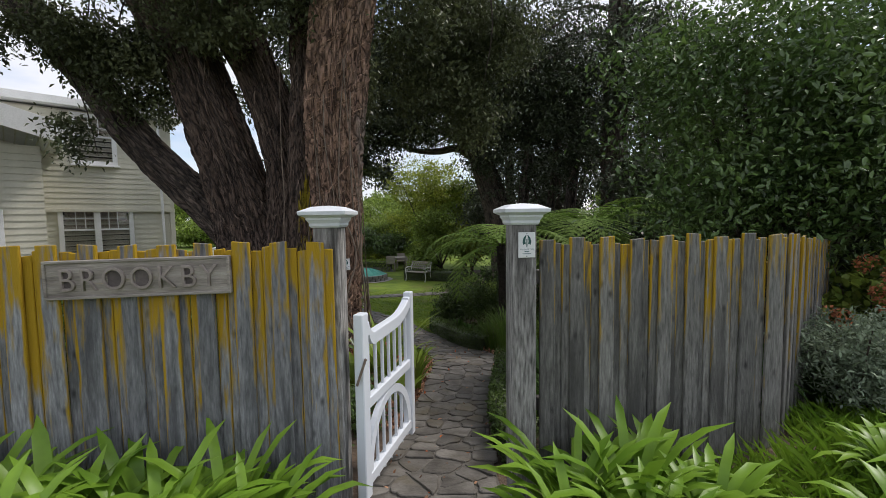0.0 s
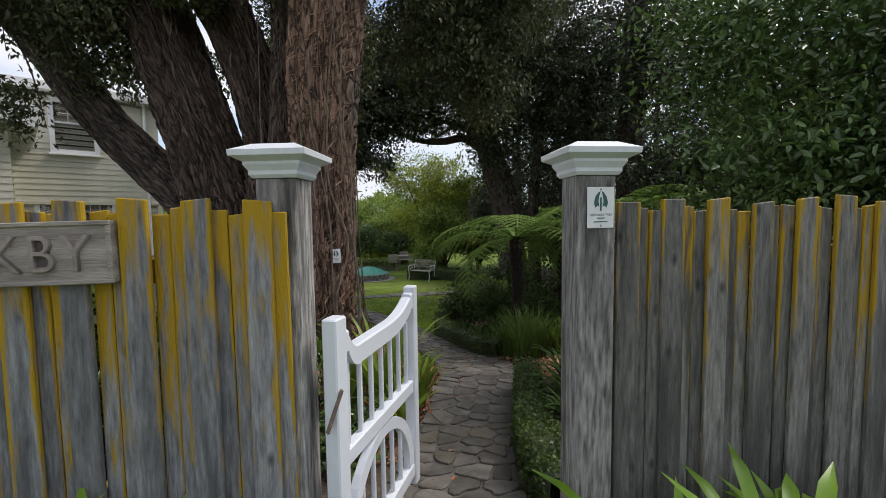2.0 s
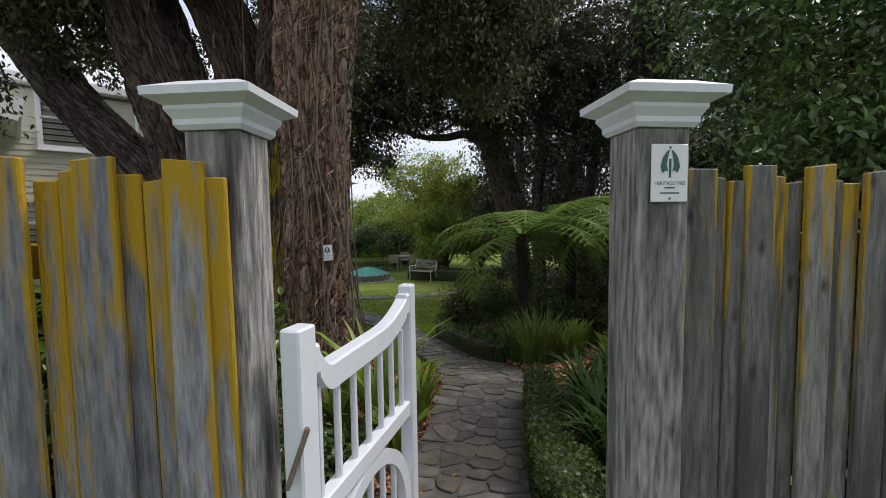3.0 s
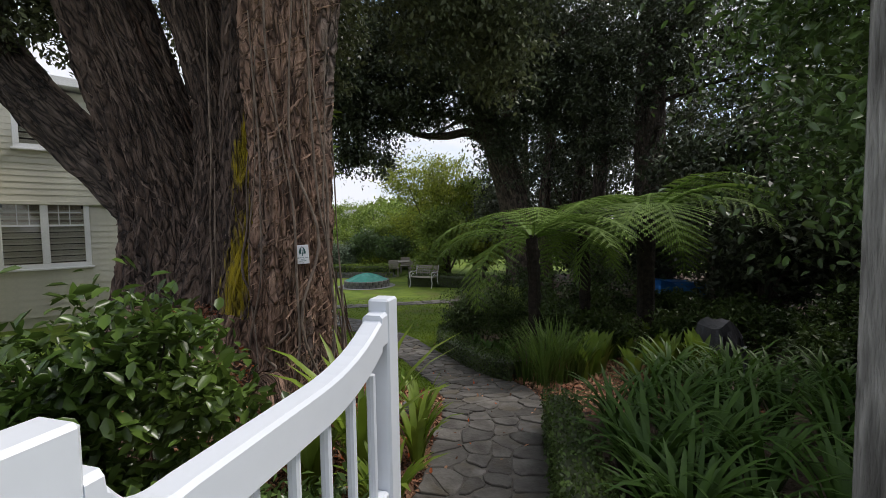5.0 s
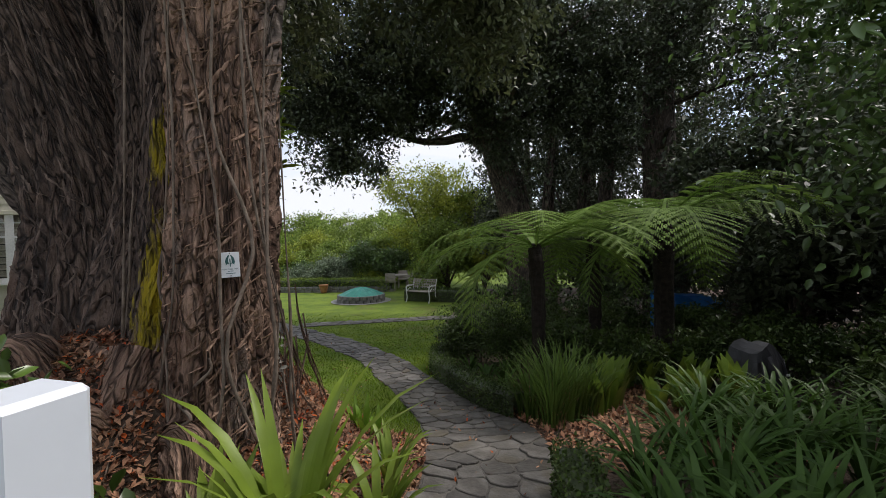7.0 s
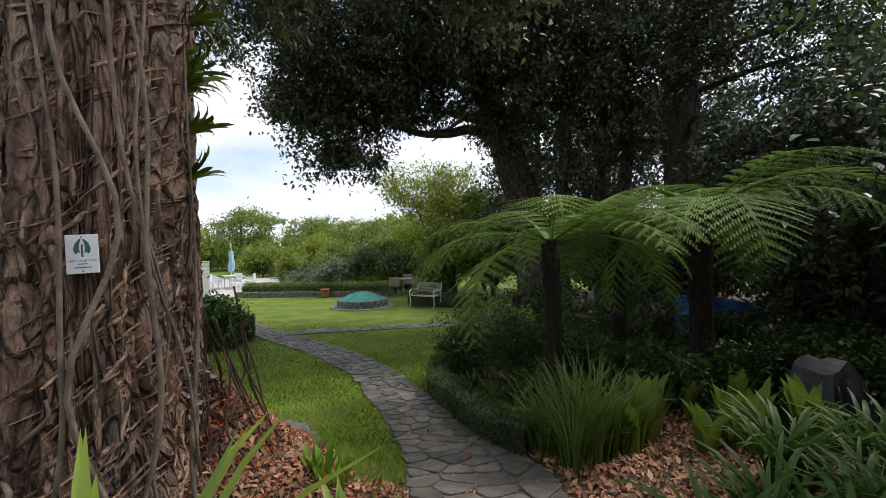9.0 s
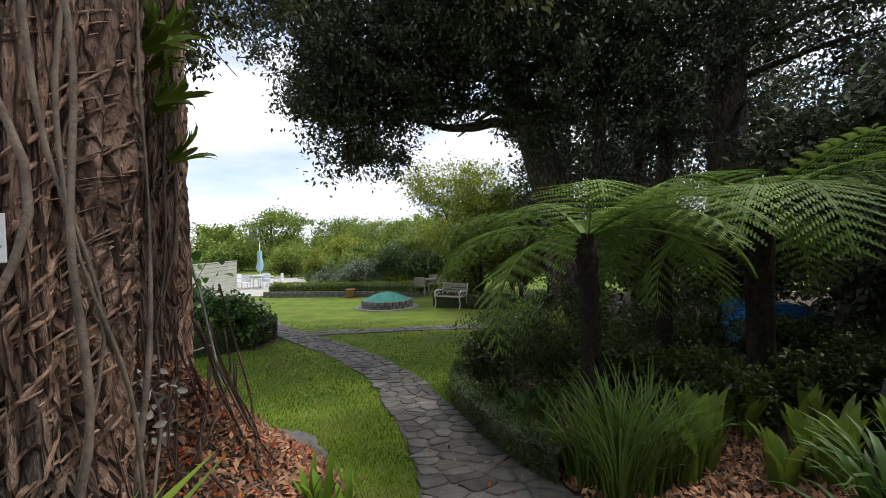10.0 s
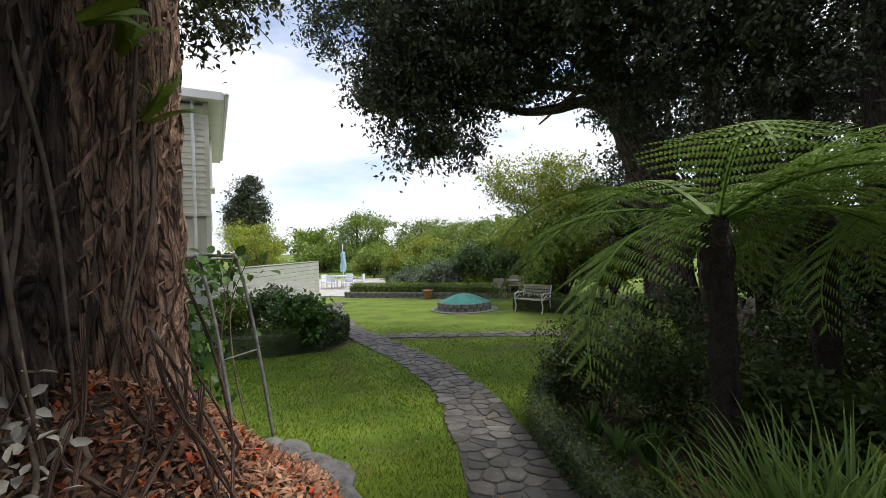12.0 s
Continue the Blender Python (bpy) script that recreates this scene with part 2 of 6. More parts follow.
def mossy(m, c, half):
    """Yellow moss in ragged streaks on a leaning patch of the bark round c."""
    n, l = m.node_tree.nodes, m.node_tree.links
    b = n["Principled BSDF"]
    col = b.inputs["Base Color"].links[0].from_socket
    co, sub_, div, ln = n.new("ShaderNodeTexCoord"), n.new("ShaderNodeMapping"), n.new("ShaderNodeTexNoise"), n.new("ShaderNodeVectorMath")
    sub_.vector_type = "TEXTURE"
    sub_.inputs["Location"].default_value, sub_.inputs["Scale"].default_value = c, half
    sub_.inputs["Rotation"].default_value = (0, radians(15), 0)
    l.new(co.outputs["Object"], sub_.inputs[0])
    ln.operation = "LENGTH"
    l.new(sub_.outputs[0], ln.inputs[0])
    mp = n.new("ShaderNodeMapping")
    mp.inputs["Scale"].default_value = (34, 34, 5)
    l.new(co.outputs["Object"], mp.inputs[0])
    l.new(mp.outputs[0], div.inputs["Vector"])
    div.inputs["Scale"].default_value, div.inputs["Detail"].default_value = 1.0, 6
    f = n.new("ShaderNodeMath")
    f.operation = "MULTIPLY_ADD"
    f.inputs[1].default_value = -0.42
    l.new(ln.outputs["Value"], f.inputs[0])
    l.new(div.outputs["Fac"], f.inputs[2])
    r, mx = n.new("ShaderNodeValToRGB"), n.new("ShaderNodeMixRGB")
    r.color_ramp.elements[0].position, r.color_ramp.elements[1].position = 0.14, 0.36
    l.new(f.outputs[0], r.inputs[0])
    l.new(r.outputs[0], mx.inputs[0])
    l.new(col, mx.inputs[1])
    mx.inputs[2].default_value = (0.36, 0.28, 0.012, 1)
    l.new(mx.outputs[0], b.inputs["Base Color"])


for m_ in (BARKGREY, SHAGGREY):
    mossy(m_, (0.42, -0.60, 1.45), (0.24, 0.5, 0.80))
    mossy(m_, (0.50, -0.50, 2.60), (0.14, 0.4, 0.55))
ROOT = material("aerial_root", (0.10, 0.075, 0.055), (0.26, 0.20, 0.15), scale=9, rough=0.9, bump=0.6)
LEAF_BIG = leafy("evergreen_leaf", (0.055, 0.070, 0.030), (0.145, 0.165, 0.075), rough=0.5)
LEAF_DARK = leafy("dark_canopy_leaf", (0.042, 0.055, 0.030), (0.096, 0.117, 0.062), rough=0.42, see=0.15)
LEAF_GLOSS = leafy("glossy_shrub_leaf", (0.055, 0.105, 0.028), (0.135, 0.215, 0.055), rough=0.33, gloss=0.65)
LEAF_OVAL = leafy("oval_shrub_leaf", (0.055, 0.105, 0.018), (0.12, 0.185, 0.034), rough=0.3, gloss=0.5)
LEAF_MID = leafy("mid_green_leaf", (0.13, 0.205, 0.032), (0.27, 0.35, 0.065), rough=0.5)
LEAF_YELLOW = leafy("yellow_green_leaf", (0.18, 0.24, 0.03), (0.38, 0.42, 0.06), rough=0.5, see=0.35)
LEAF_HEDGE = leafy("box_hedge_leaf", (0.038, 0.068, 0.016), (0.095, 0.145, 0.030), rough=0.45)
LEAF_GREY = leafy("grey_green_leaf", (0.15, 0.20, 0.13), (0.30, 0.36, 0.24), rough=0.7)
LEAF_VINE = leafy("vine_leaf", (0.05, 0.12, 0.02), (0.11, 0.22, 0.04), rough=0.45, see=0.35)
STRAP = leafy("strap_leaf", (0.095, 0.20, 0.014), (0.22, 0.36, 0.035), rough=0.38, island=0.3, see=0.25)
STRAP_DARK = leafy("dark_strap_leaf", (0.034, 0.080, 0.013), (0.080, 0.150, 0.025), rough=0.5, island=0.4, gloss=0.25)
GRASSY = leafy("grassy_leaf", (0.05, 0.10, 0.018), (0.13, 0.20, 0.04), rough=0.5, island=0.4, gloss=0.2)
SPEAR = leafy("spear_leaf", (0.12, 0.195, 0.018), (0.25, 0.335, 0.04), rough=0.45, island=0.35)
LILY = leafy("broad_lily_leaf", (0.075, 0.155, 0.022), (0.26, 0.34, 0.045), rough=0.35, island=0.5)
FROND = leafy("fern_frond", (0.11, 0.19, 0.036), (0.21, 0.31, 0.068), rough=0.6, island=0.35, see=0.3, gloss=0.15)
FERNTRUNK = material("fern_trunk", (0.016, 0.012, 0.010), (0.052, 0.039, 0.030), scale=14, rough=1.0, bump=1.0, dist=0.03)
BLOOM = leafy("hydrangea_bloom", (0.36, 0.10, 0.05), (0.60, 0.24, 0.11), rough=0.7)
STONE = material("paving_stone", (0.068, 0.060, 0.050), (0.175, 0.162, 0.142), scale=5, rough=0.7, bump=0.6, fine=35, objrand=0.33,
                 c3=(0.10, 0.085, 0.06), c3_scale=2.4, c3_amount=0.45, coords="Object")
MORTAR = material("path_joint", (0.075, 0.068, 0.058), (0.16, 0.145, 0.125), scale=9, rough=0.95, bump=0.6)
LAWN = material("lawn_soil", (0.078, 0.135, 0.006), (0.165, 0.235, 0.012), scale=1.4, rough=0.95, bump=0.8, fine=45, c3=(0.12, 0.14, 0.02),
                c3_scale=0.9, c3_amount=0.35)
BLADE = leafy("grass_blade", (0.105, 0.185, 0.006), (0.22, 0.315, 0.014), rough=0.6, island=0.4, see=0.3, scale=0.6)
SOIL = material("bed_soil", (0.05, 0.036, 0.025), (0.14, 0.096, 0.066), scale=6, rough=1.0, bump=1.0, fine=35, dist=0.03)
VERGE = material("verge_soil", (0.04, 0.055, 0.014), (0.10, 0.12, 0.03), scale=3, rough=1.0, bump=0.8)
LITTER = material("leaf_litter", (0.20, 0.082, 0.045), (0.46, 0.26, 0.15), scale=3, rough=0.9, bump=0.2, island=0.6)
LITTER_RED = material("red_leaf", (0.45, 0.06, 0.015), (0.6, 0.16, 0.03), scale=3, rough=0.8, bump=0.1, island=0.4)
ROCK = material("garden_rock", (0.10, 0.10, 0.098), (0.24, 0.235, 0.225), scale=5, rough=0.85, bump=0.7, fine=30)
BOARD = material("cream_weatherboard", grain=0.2, c1=(0.52, 0.50, 0.41), c2=(0.62, 0.60, 0.49), scale=1.5, rough=0.6, bump=0.1, fine=20)
TRIMW = material("house_trim_white", (0.70, 0.71, 0.70), (0.80, 0.80, 0.79), scale=2, rough=0.5, bump=0.05)
ROOFT = material("roof_metal", (0.20, 0.20, 0.20), (0.30, 0.30, 0.295), scale=3, rough=0.6, bump=0.1)
SCREEN = material("screen_board", (0.40, 0.42, 0.38), (0.52, 0.54, 0.49), scale=2, rough=0.7, bump=0.2, stretch=(0.5, 1, 4))
NET = material("green_net", (0.01, 0.16, 0.13), (0.03, 0.26, 0.20), scale=4, rough=0.6, bump=0.3)
IRON = material("painted_iron", (0.60, 0.62, 0.62), (0.75, 0.76, 0.76), scale=9, rough=0.5, bump=0.1)
TEAK = material("weathered_teak", (0.24, 0.21, 0.18), (0.40, 0.36, 0.31), scale=5, rough=0.8, bump=0.3, stretch=(0.5, 4, 4))
TUBE = material("rusty_tube", (0.10, 0.10, 0.095), (0.24, 0.235, 0.22), scale=12, rough=0.6, bump=0.2, metal=0.3)
BLUE = material("blue_tarp", (0.01, 0.12, 0.42), (0.02, 0.20, 0.60), scale=5, rough=0.4, bump=0.2)
PALEBLUE = material("pale_blue_canvas", (0.30, 0.50, 0.62), (0.42, 0.62, 0.72), scale=5, rough=0.8, bump=0.2)
COVER = material("grey_cover", (0.030, 0.030, 0.036), (0.07, 0.07, 0.082), scale=3, rough=0.55, bump=0.3)
TERRA = material("terracotta", (0.30, 0.13, 0.06), (0.42, 0.2, 0.1), rough=0.85, bump=0.2)
PAVE = material("patio_paving", (0.42, 0.40, 0.36), (0.55, 0.53, 0.48), scale=2, rough=0.85, bump=0.2)
CONCRETE = material("grey_concrete", (0.18, 0.18, 0.17), (0.28, 0.28, 0.265), scale=3, rough=0.9, bump=0.3)
CURTAIN = material("window_curtain", (0.35, 0.30, 0.24), (0.5, 0.44, 0.36), scale=3, rough=0.9, bump=0.2, stretch=(6, 6, 0.5))
# near-black that paints in the unlit rooms behind windows; also the pond water
ROOMSHADE_WATER = material("room_shade_and_water", (0.03, 0.028, 0.025), (0.07, 0.065, 0.06), rough=0.9, bump=0)
DEAD = material("dead_pale_leaf", (0.36, 0.34, 0.28), (0.55, 0.53, 0.45), rough=0.9, bump=0.1, island=0.3)

GLASS = bpy.data.materials.new("window_glass")
GLASS.use_nodes = True
gb = GLASS.node_tree.nodes["Principled BSDF"]
gb.inputs["Roughness"].default_value, gb.inputs["Transmission Weight"].default_value, gb.inputs["IOR"].default_value = 0.02, 1.0, 1.45


# ---- mesh helpers ----
def raw(name, verts, faces, mat, parent=None, smooth=False, label=""):
    me = bpy.data.meshes.new(name)
    me.from_pydata([tuple(v) for v in verts], [], [tuple(f) for f in faces])
    me.materials.append(mat)
    if smooth:
        me.polygons.foreach_set("use_smooth", [True] * len(me.polygons))
    ob = new(name, me)
    ob.parent = parent
    if label:
        ob["label"] = label
    return ob


def quads(name, verts, nper, faces, mat, parent=None, smooth=False):
    """Many alike islands in one mesh: verts (N, nper, 3); faces: index lists within one island, all quads."""
    n = len(verts)
    f = (np.array(faces)[None] + (np.arange(n) * nper)[:, None, None]).reshape(-1, 4)
    me = bpy.data.meshes.new(name)
    v = np.ascontiguousarray(verts, dtype=np.float32).reshape(-1)
    me.vertices.add(n * nper)
    me.vertices.foreach_set("co", v)
    me.loops.add(f.size)
    me.loops.foreach_set("vertex_index", f.reshape(-1).astype(np.int32))
    me.polygons.add(len(f))
    me.polygons.foreach_set("loop_start", np.arange(0, f.size, 4, dtype=np.int32))
    me.polygons.foreach_set("loop_total", np.full(len(f), 4, dtype=np.int32))
    if smooth:
        me.polygons.foreach_set("use_smooth", np.ones(len(f), dtype=bool))
    me.update(calc_edges=True)
    me.materials.append(mat)
    ob = new(name, me)
    ob.parent = parent
    return ob


def part(name, bm, mat, parent=None, label=""):
    me = bpy.data.meshes.new(name)
    bm.to_mesh(me)
    bm.free()
    me.materials.append(mat)
    ob = new(name, me)
    ob.parent = parent
    if label:
        ob["label"] = label
    return ob


def thing(name, m, label, category, group="", kind=""):
    ob = new(name)
    ob.matrix_world = m
    return tagged(ob, label, category, group, kind)


def box_bm(sx, sy, sz, bevel=0.0, at=(0, 0, 0), bm=None):
    """A box with its base centre at `at`; edges bevelled."""
    b2 = bmesh.new()
    bmesh.ops.create_cube(b2, size=1)
    bmesh.ops.scale(b2, vec=(sx, sy, sz), verts=b2.verts)
    bmesh.ops.translate(b2, vec=(at[0], at[1], at[2] + sz / 2), verts=b2.verts)
    if bevel:
        bmesh.ops.bevel(b2, geom=list(b2.edges), offset=bevel, segments=1, affect="EDGES")
    if bm is None:
        return b2
    tmp = bpy.data.meshes.new("tmp")
    b2.to_mesh(tmp)
    b2.free()
    bm.from_mesh(tmp)
    bpy.data.meshes.remove(tmp)
    return bm


def beam_bm(p, q, w, h, bevel=0.004):
    """A bar from p to q, w across and h deep."""
    p, q = Vector(p), Vector(q)
    b = box_bm(w, h, (q - p).length, bevel)
    b.transform(Matrix.Translation(p) @ (q - p).to_track_quat("Z", "Y").to_matrix().to_4x4())
    return b


def smoothed(pts, n):
    """n points along a Catmull-Rom curve through pts (rows of any width)."""
    p = np.array(pts, dtype=float)
    p = np.vstack([2 * p[0] - p[1], p, 2 * p[-1] - p[-2]])
    out = []
    m = len(p) - 3
    for t in np.linspace(0, m - 1e-6, n):
        i, f = int(t), t - int(t)
        a, b, c, d = p[i:i + 4]
        out.append(0.5 * (2 * b + (c - a) * f + (2 * a - 5 * b + 4 * c - d) * f * f + (3 * b - a - 3 * c + d) * f ** 3))
    return np.array(out)


def tube(pts, n=40, seg=16, ridge=0.0, ridges=9, lump=0.0, seed=0, closed=True):
    """Verts and faces of a tapered limb along rows (x, y, z, r), with twisted bark ridges."""
    c = smoothed(pts, n)
    t = np.gradient(c[:, :3], axis=0)
    t /= np.linalg.norm(t, axis=1)[:, None] + 1e-9
    ref = np.array([0.0, 1.0, 0.0]) if abs(t[0, 1]) < 0.9 else np.array([1.0, 0, 0])
    verts, faces = [], []
    for i in range(n):
        u = np.cross(ref, t[i]); u /= np.linalg.norm(u)
        w = np.cross(t[i], u)
        for k in range(seg):
            a = 2 * math.pi * k / seg
            r = c[i, 3]
            d = math.cos(a) * u + math.sin(a) * w
            if ridge or lump:
                s = i / n * 6
                q = Vector((math.cos(a) * ridges * 0.32 + seed, math.sin(a) * ridges * 0.32, s * 0.9))
                r *= 1 + lump * noise.noise(Vector((math.cos(a) * 1.1, math.sin(a) * 1.1 + seed, s * 0.5)))
                r += ridge * 2.2 * noise.noise(q * 0.55) + ridge * (1 - 2 * abs(noise.noise(q * 2.2))) + ridge * 0.8 * (1 - 2 * abs(noise.noise(q * 5.1)))
            verts.append(c[i, :3] + d * r)
    for i in range(n - 1):
        for k in range(seg):
            k2 = (k + 1) % seg
            faces.append((i * seg + k, i * seg + k2, (i + 1) * seg + k2, (i + 1) * seg + k))
    if closed:
        faces.append(tuple(range(seg))[::-1])
        faces.append(tuple((n - 1) * seg + k for k in range(seg)))
    return verts, faces


def limb(name, pts, mat, parent=None, **kw):
    """A tapered limb whose vertices carry a place along and round it, so that bark grain follows the limb."""
    v, f = tube(pts, **kw)
    ob = raw(name, v, f, mat, parent, smooth=True)
    n, seg = kw.get("n", 40), kw.get("seg", 16)
    c = smoothed(pts, n)
    s = np.concatenate([[0], np.cumsum(np.linalg.norm(np.diff(c[:, :3], axis=0), axis=1))])
    a = 2 * math.pi * np.arange(seg) / seg
    ang = a[None] + 0.12 * s[:, None]
    rad = max(0.03, float(c[:, 3].mean()))
    co = np.stack([np.cos(ang) * rad, np.sin(ang) * rad, np.repeat(s[:, None], seg, 1)], -1) + float(kw.get("seed", 0)) * 1.7
    at_ = ob.data.attributes.new("bark", "FLOAT_VECTOR", "POINT")
    at_.data.foreach_set("vector", co.astype(np.float32).reshape(-1))
    return ob


def bark_strips(name, pts, mat, parent, count, top, drift=0.0, **kw):
    """Loose shaggy strips of bark that lie on a limb made with the same rows, lifting at their ends."""
    g = np.random.default_rng(60 + kw["seed"])
    v, _ = tube(pts, **kw)
    n, seg = kw["n"], kw["seg"]
    V = np.array(v).reshape(n, seg, 3)
    c = smoothed(pts, n)[:, None, :3]
    N = unit(V - c)
    rows = int(np.argmax(c[:, 0, 2] > top)) or n - 1
    step = float(np.linalg.norm(np.diff(c[:, 0], axis=0), axis=1).mean())
    m = 8
    out = np.empty((count, m * 3, 3))
    for q in range(count):
        i0, k0 = g.uniform(0, rows), g.uniform(0, seg)
        ln, wd, lift = g.uniform(0.12, 0.50) / step, g.uniform(0.005, 0.019), g.uniform(0.003, 0.012)
        dk = (drift + g.normal() * 0.28) * seg / 40
        wig = g.uniform(0, 6.28)
        for j in range(m):
            f = j / (m - 1)
            i = min(n - 1, max(0, i0 + ln * (f - 0.5)))
            k = k0 + dk * (f - 0.5) * 4 + 0.5 * math.sin(f * 4 + wig)
            ii = int(i)
            kk = int(math.floor(k)) % seg
            fr = k - math.floor(k)
            P = V[ii, kk] * (1 - fr) + V[ii, (kk + 1) % seg] * fr
            nn = N[ii, kk]
            side = np.cross(nn, np.array([0.0, 0.0, 1.0]))
            side /= np.linalg.norm(side) + 1e-9
            P = P + (c[min(n - 1, ii + 1), 0] - c[ii, 0]) * (i - ii)
            w = wd * (0.35 + 0.65 * math.sin(math.pi * min(0.97, max(0.06, f))))
            up = lift * (0.5 + 1.6 * (f - 0.5) ** 2)
            out[q, 3 * j] = P - side * w + nn * (up - 0.009)
            out[q, 3 * j + 1] = P + nn * (up + 0.004)
            out[q, 3 * j + 2] = P + side * w + nn * (up - 0.009)
    fc = []
    for j in range(m - 1):
        k = 3 * j
        fc += [(k, k + 1, k + 4, k + 3), (k + 1, k + 2, k + 5, k + 4)]
    return tagged(quads(name, out, 3 * m, fc, mat, parent), kind="stuff")


def unit(v):
    return v / (np.linalg.norm(v, axis=-1, keepdims=True) + 1e-9)


def leaves(name, pos, size, mat, parent=None, width=0.45, lean=(0, 0, -0.25), spread=1.0, facing=0.5, oval=False):
    """A leaf at each pos (N, 3): a folded, pointed blade of about that length."""
    n = len(pos)
    d = unit(rng.normal(size=(n, 3)) * spread + np.array(lean))
    up = unit(rng.normal(size=(n, 3)) * (1 - facing) + np.array([0, 0, facing * 1.6]))
    s = unit(np.cross(d, up))
    nrm = np.cross(s, d)
    ln = (size * rng.uniform(0.6, 1.25, n))[:, None]
    if oval:
        v = np.empty((n, 6, 3))
        v[:, 0] = pos
        v[:, 3] = pos + d * ln - nrm * ln * 0.1
        for k, f, q, sd in ((1, 0.30, 0.48, 1), (2, 0.70, 0.40, 1), (4, 0.70, 0.40, -1), (5, 0.30, 0.48, -1)):
            v[:, k] = pos + d * ln * f + s * ln * width * q * sd + nrm * ln * (0.09 if f < 0.5 else 0.05)
        return quads(name, v, 6, [(0, 3, 2, 1), (0, 5, 4, 3)], mat, parent)
    v = np.empty((n, 4, 3))
    v[:, 0] = pos
    v[:, 1] = pos + d * ln * 0.45 + s * ln * width * 0.5 + nrm * ln * 0.08
    v[:, 2] = pos + d * ln - nrm * ln * 0.06
    v[:, 3] = pos + d * ln * 0.45 - s * ln * width * 0.5 + nrm * ln * 0.08
    return quads(name, v, 4, [(0, 3, 2, 1)], mat, parent)


def cloud(blobs, n, clumps, clump_r, shell=0.45):
    """n leaf places in clumps within ellipsoids (x, y, z, rx, ry, rz), thicker towards the outside, with gaps."""
    b = np.array(blobs, dtype=float)
    vol = b[:, 3] * b[:, 4] * b[:, 5]
    which = rng.choice(len(b), clumps, p=vol ** 0.7 / (vol ** 0.7).sum())
    d = unit(rng.normal(size=(clumps, 3)))
    rad = rng.uniform(shell, 1.05, clumps)[:, None]
    cc = b[which, :3] + d * rad * b[which, 3:]
    pick = rng.integers(0, clumps, n)
    sc = rng.uniform(0.5, 1.3, clumps)[pick][:, None]
    return cc[pick] + rng.normal(size=(n, 3)) * clump_r * sc * np.array([1, 1, 0.7])


def blade_strip(length, width, arch, segs=6, fold=0.25, taper=0.75, tip=0.02, rise=0.93):
    """Verts (2(segs+1)+..., 3) of one arching strap leaf from the origin towards +x; arch: radians that it bends over."""
    v = []
    x = z = 0.0
    a = math.pi / 2 * rise
    for i in range(segs + 1):
        f = i / segs
        w = width * 0.5 * (0.55 + 0.45 * math.sin(min(1, f * 2.2) * math.pi / 2)) * (1 - max(0, f - taper) / (1 - taper) * (1 - tip))
        v += [(x, -w, z + fold * w), (x, 0, z), (x, w, z + fold * w)]
        x += math.cos(a) * length / segs
        z += math.sin(a) * length / segs
        a -= arch / segs * (0.5 + f)
    return np.array(v)


def blade_faces(segs=6):
    f = []
    for i in range(segs):
        k = 3 * i
        f += [(k, k + 3, k + 4, k + 1), (k + 1, k + 4, k + 5, k + 2)]
    return f


def strap_verts(n, length, width, arch, base_r, segs=6, lo=0.65, rise=(0.93, 0.93), taper=0.75):
    """n strap leaves round the origin, leaning outwards."""
    out = np.empty((n, 3 * (segs + 1), 3))
    for i in range(n):
        s = rng.uniform(lo, 1.1)
        v = blade_strip(length * s, width * rng.uniform(0.8, 1.15), arch * rng.uniform(0.45, 1.25), segs, taper=taper, rise=rng.uniform(*rise))
        az = rng.uniform(0, 2 * math.pi)
        v[:, 0] += base_r * rng.uniform(0, 1)
        c, sn = math.cos(az), math.sin(az)
        out[i] = np.stack([v[:, 0] * c - v[:, 1] * sn, v[:, 0] * sn + v[:, 1] * c, v[:, 2]], 1)
    return out


# ---- the ground's shape ----
GY = [-60, 2.2, 3.3, 4.2, 5.2, 6.3, 7.0, 8.6, 10.5, 12.2, 17, 70]
GZ = [0.47, 0.47, 0.27, 0.10, -0.03, -0.07, -0.15, -0.42, -0.58, -0.66, -0.73, -0.85]
PATH = [(-0.1, 1.0, 0.5), (-0.1, 2.2, 0.48), (-0.1, 3.4, 0.47), (0.0, 4.5, 0.46), (0.22, 5.8, 0.48), (0.33, 6.8, 0.55), (0.24, 7.6, 0.56),
        (-0.02, 8.3, 0.46), (-0.3, 9.0, 0.42), (-0.75, 10.1, 0.40), (-1.48, 11.6, 0.38), (-2.85, 13.3, 0.38), (-4.7, 15.0, 0.38),
        (-6.5, 16.8, 0.38), (-9.0, 20.2, 0.40), (-9.8, 22.0, 0.42)]
CROSS = [(-4.5, 15.45, 0.30), (-3.0, 15.85, 0.30), (-0.9, 16.35, 0.30), (1.2, 16.75, 0.30), (3.0, 17.0, 0.3)]
PC = smoothed(PATH, 260)
CC = smoothed(CROSS, 80)


def gz(x, y):
    z = float(np.interp(y, GY, GZ))
    if y < 6.5 and x > 1.0:
        z += min(0.25, 0.18 * (x - 1.0)) * min(1, max(0, (6.5 - y) / 3))
    d = math.hypot((x + 2.45) / 1.5, (y - 6.55) / 1.75)
    z += 1.2 * math.exp(-(d / 0.88) ** 3) if y > 3 else 0
    return z


def path_gap(x, y):
    """Distance to the edge of the paved paths, negative within."""
    d1 = np.hypot(PC[:, 0] - x, PC[:, 1] - y) - PC[:, 2]
    d2 = np.hypot(CC[:, 0] - x, CC[:, 1] - y) - CC[:, 2]
    return min(d1.min(), d2.min())


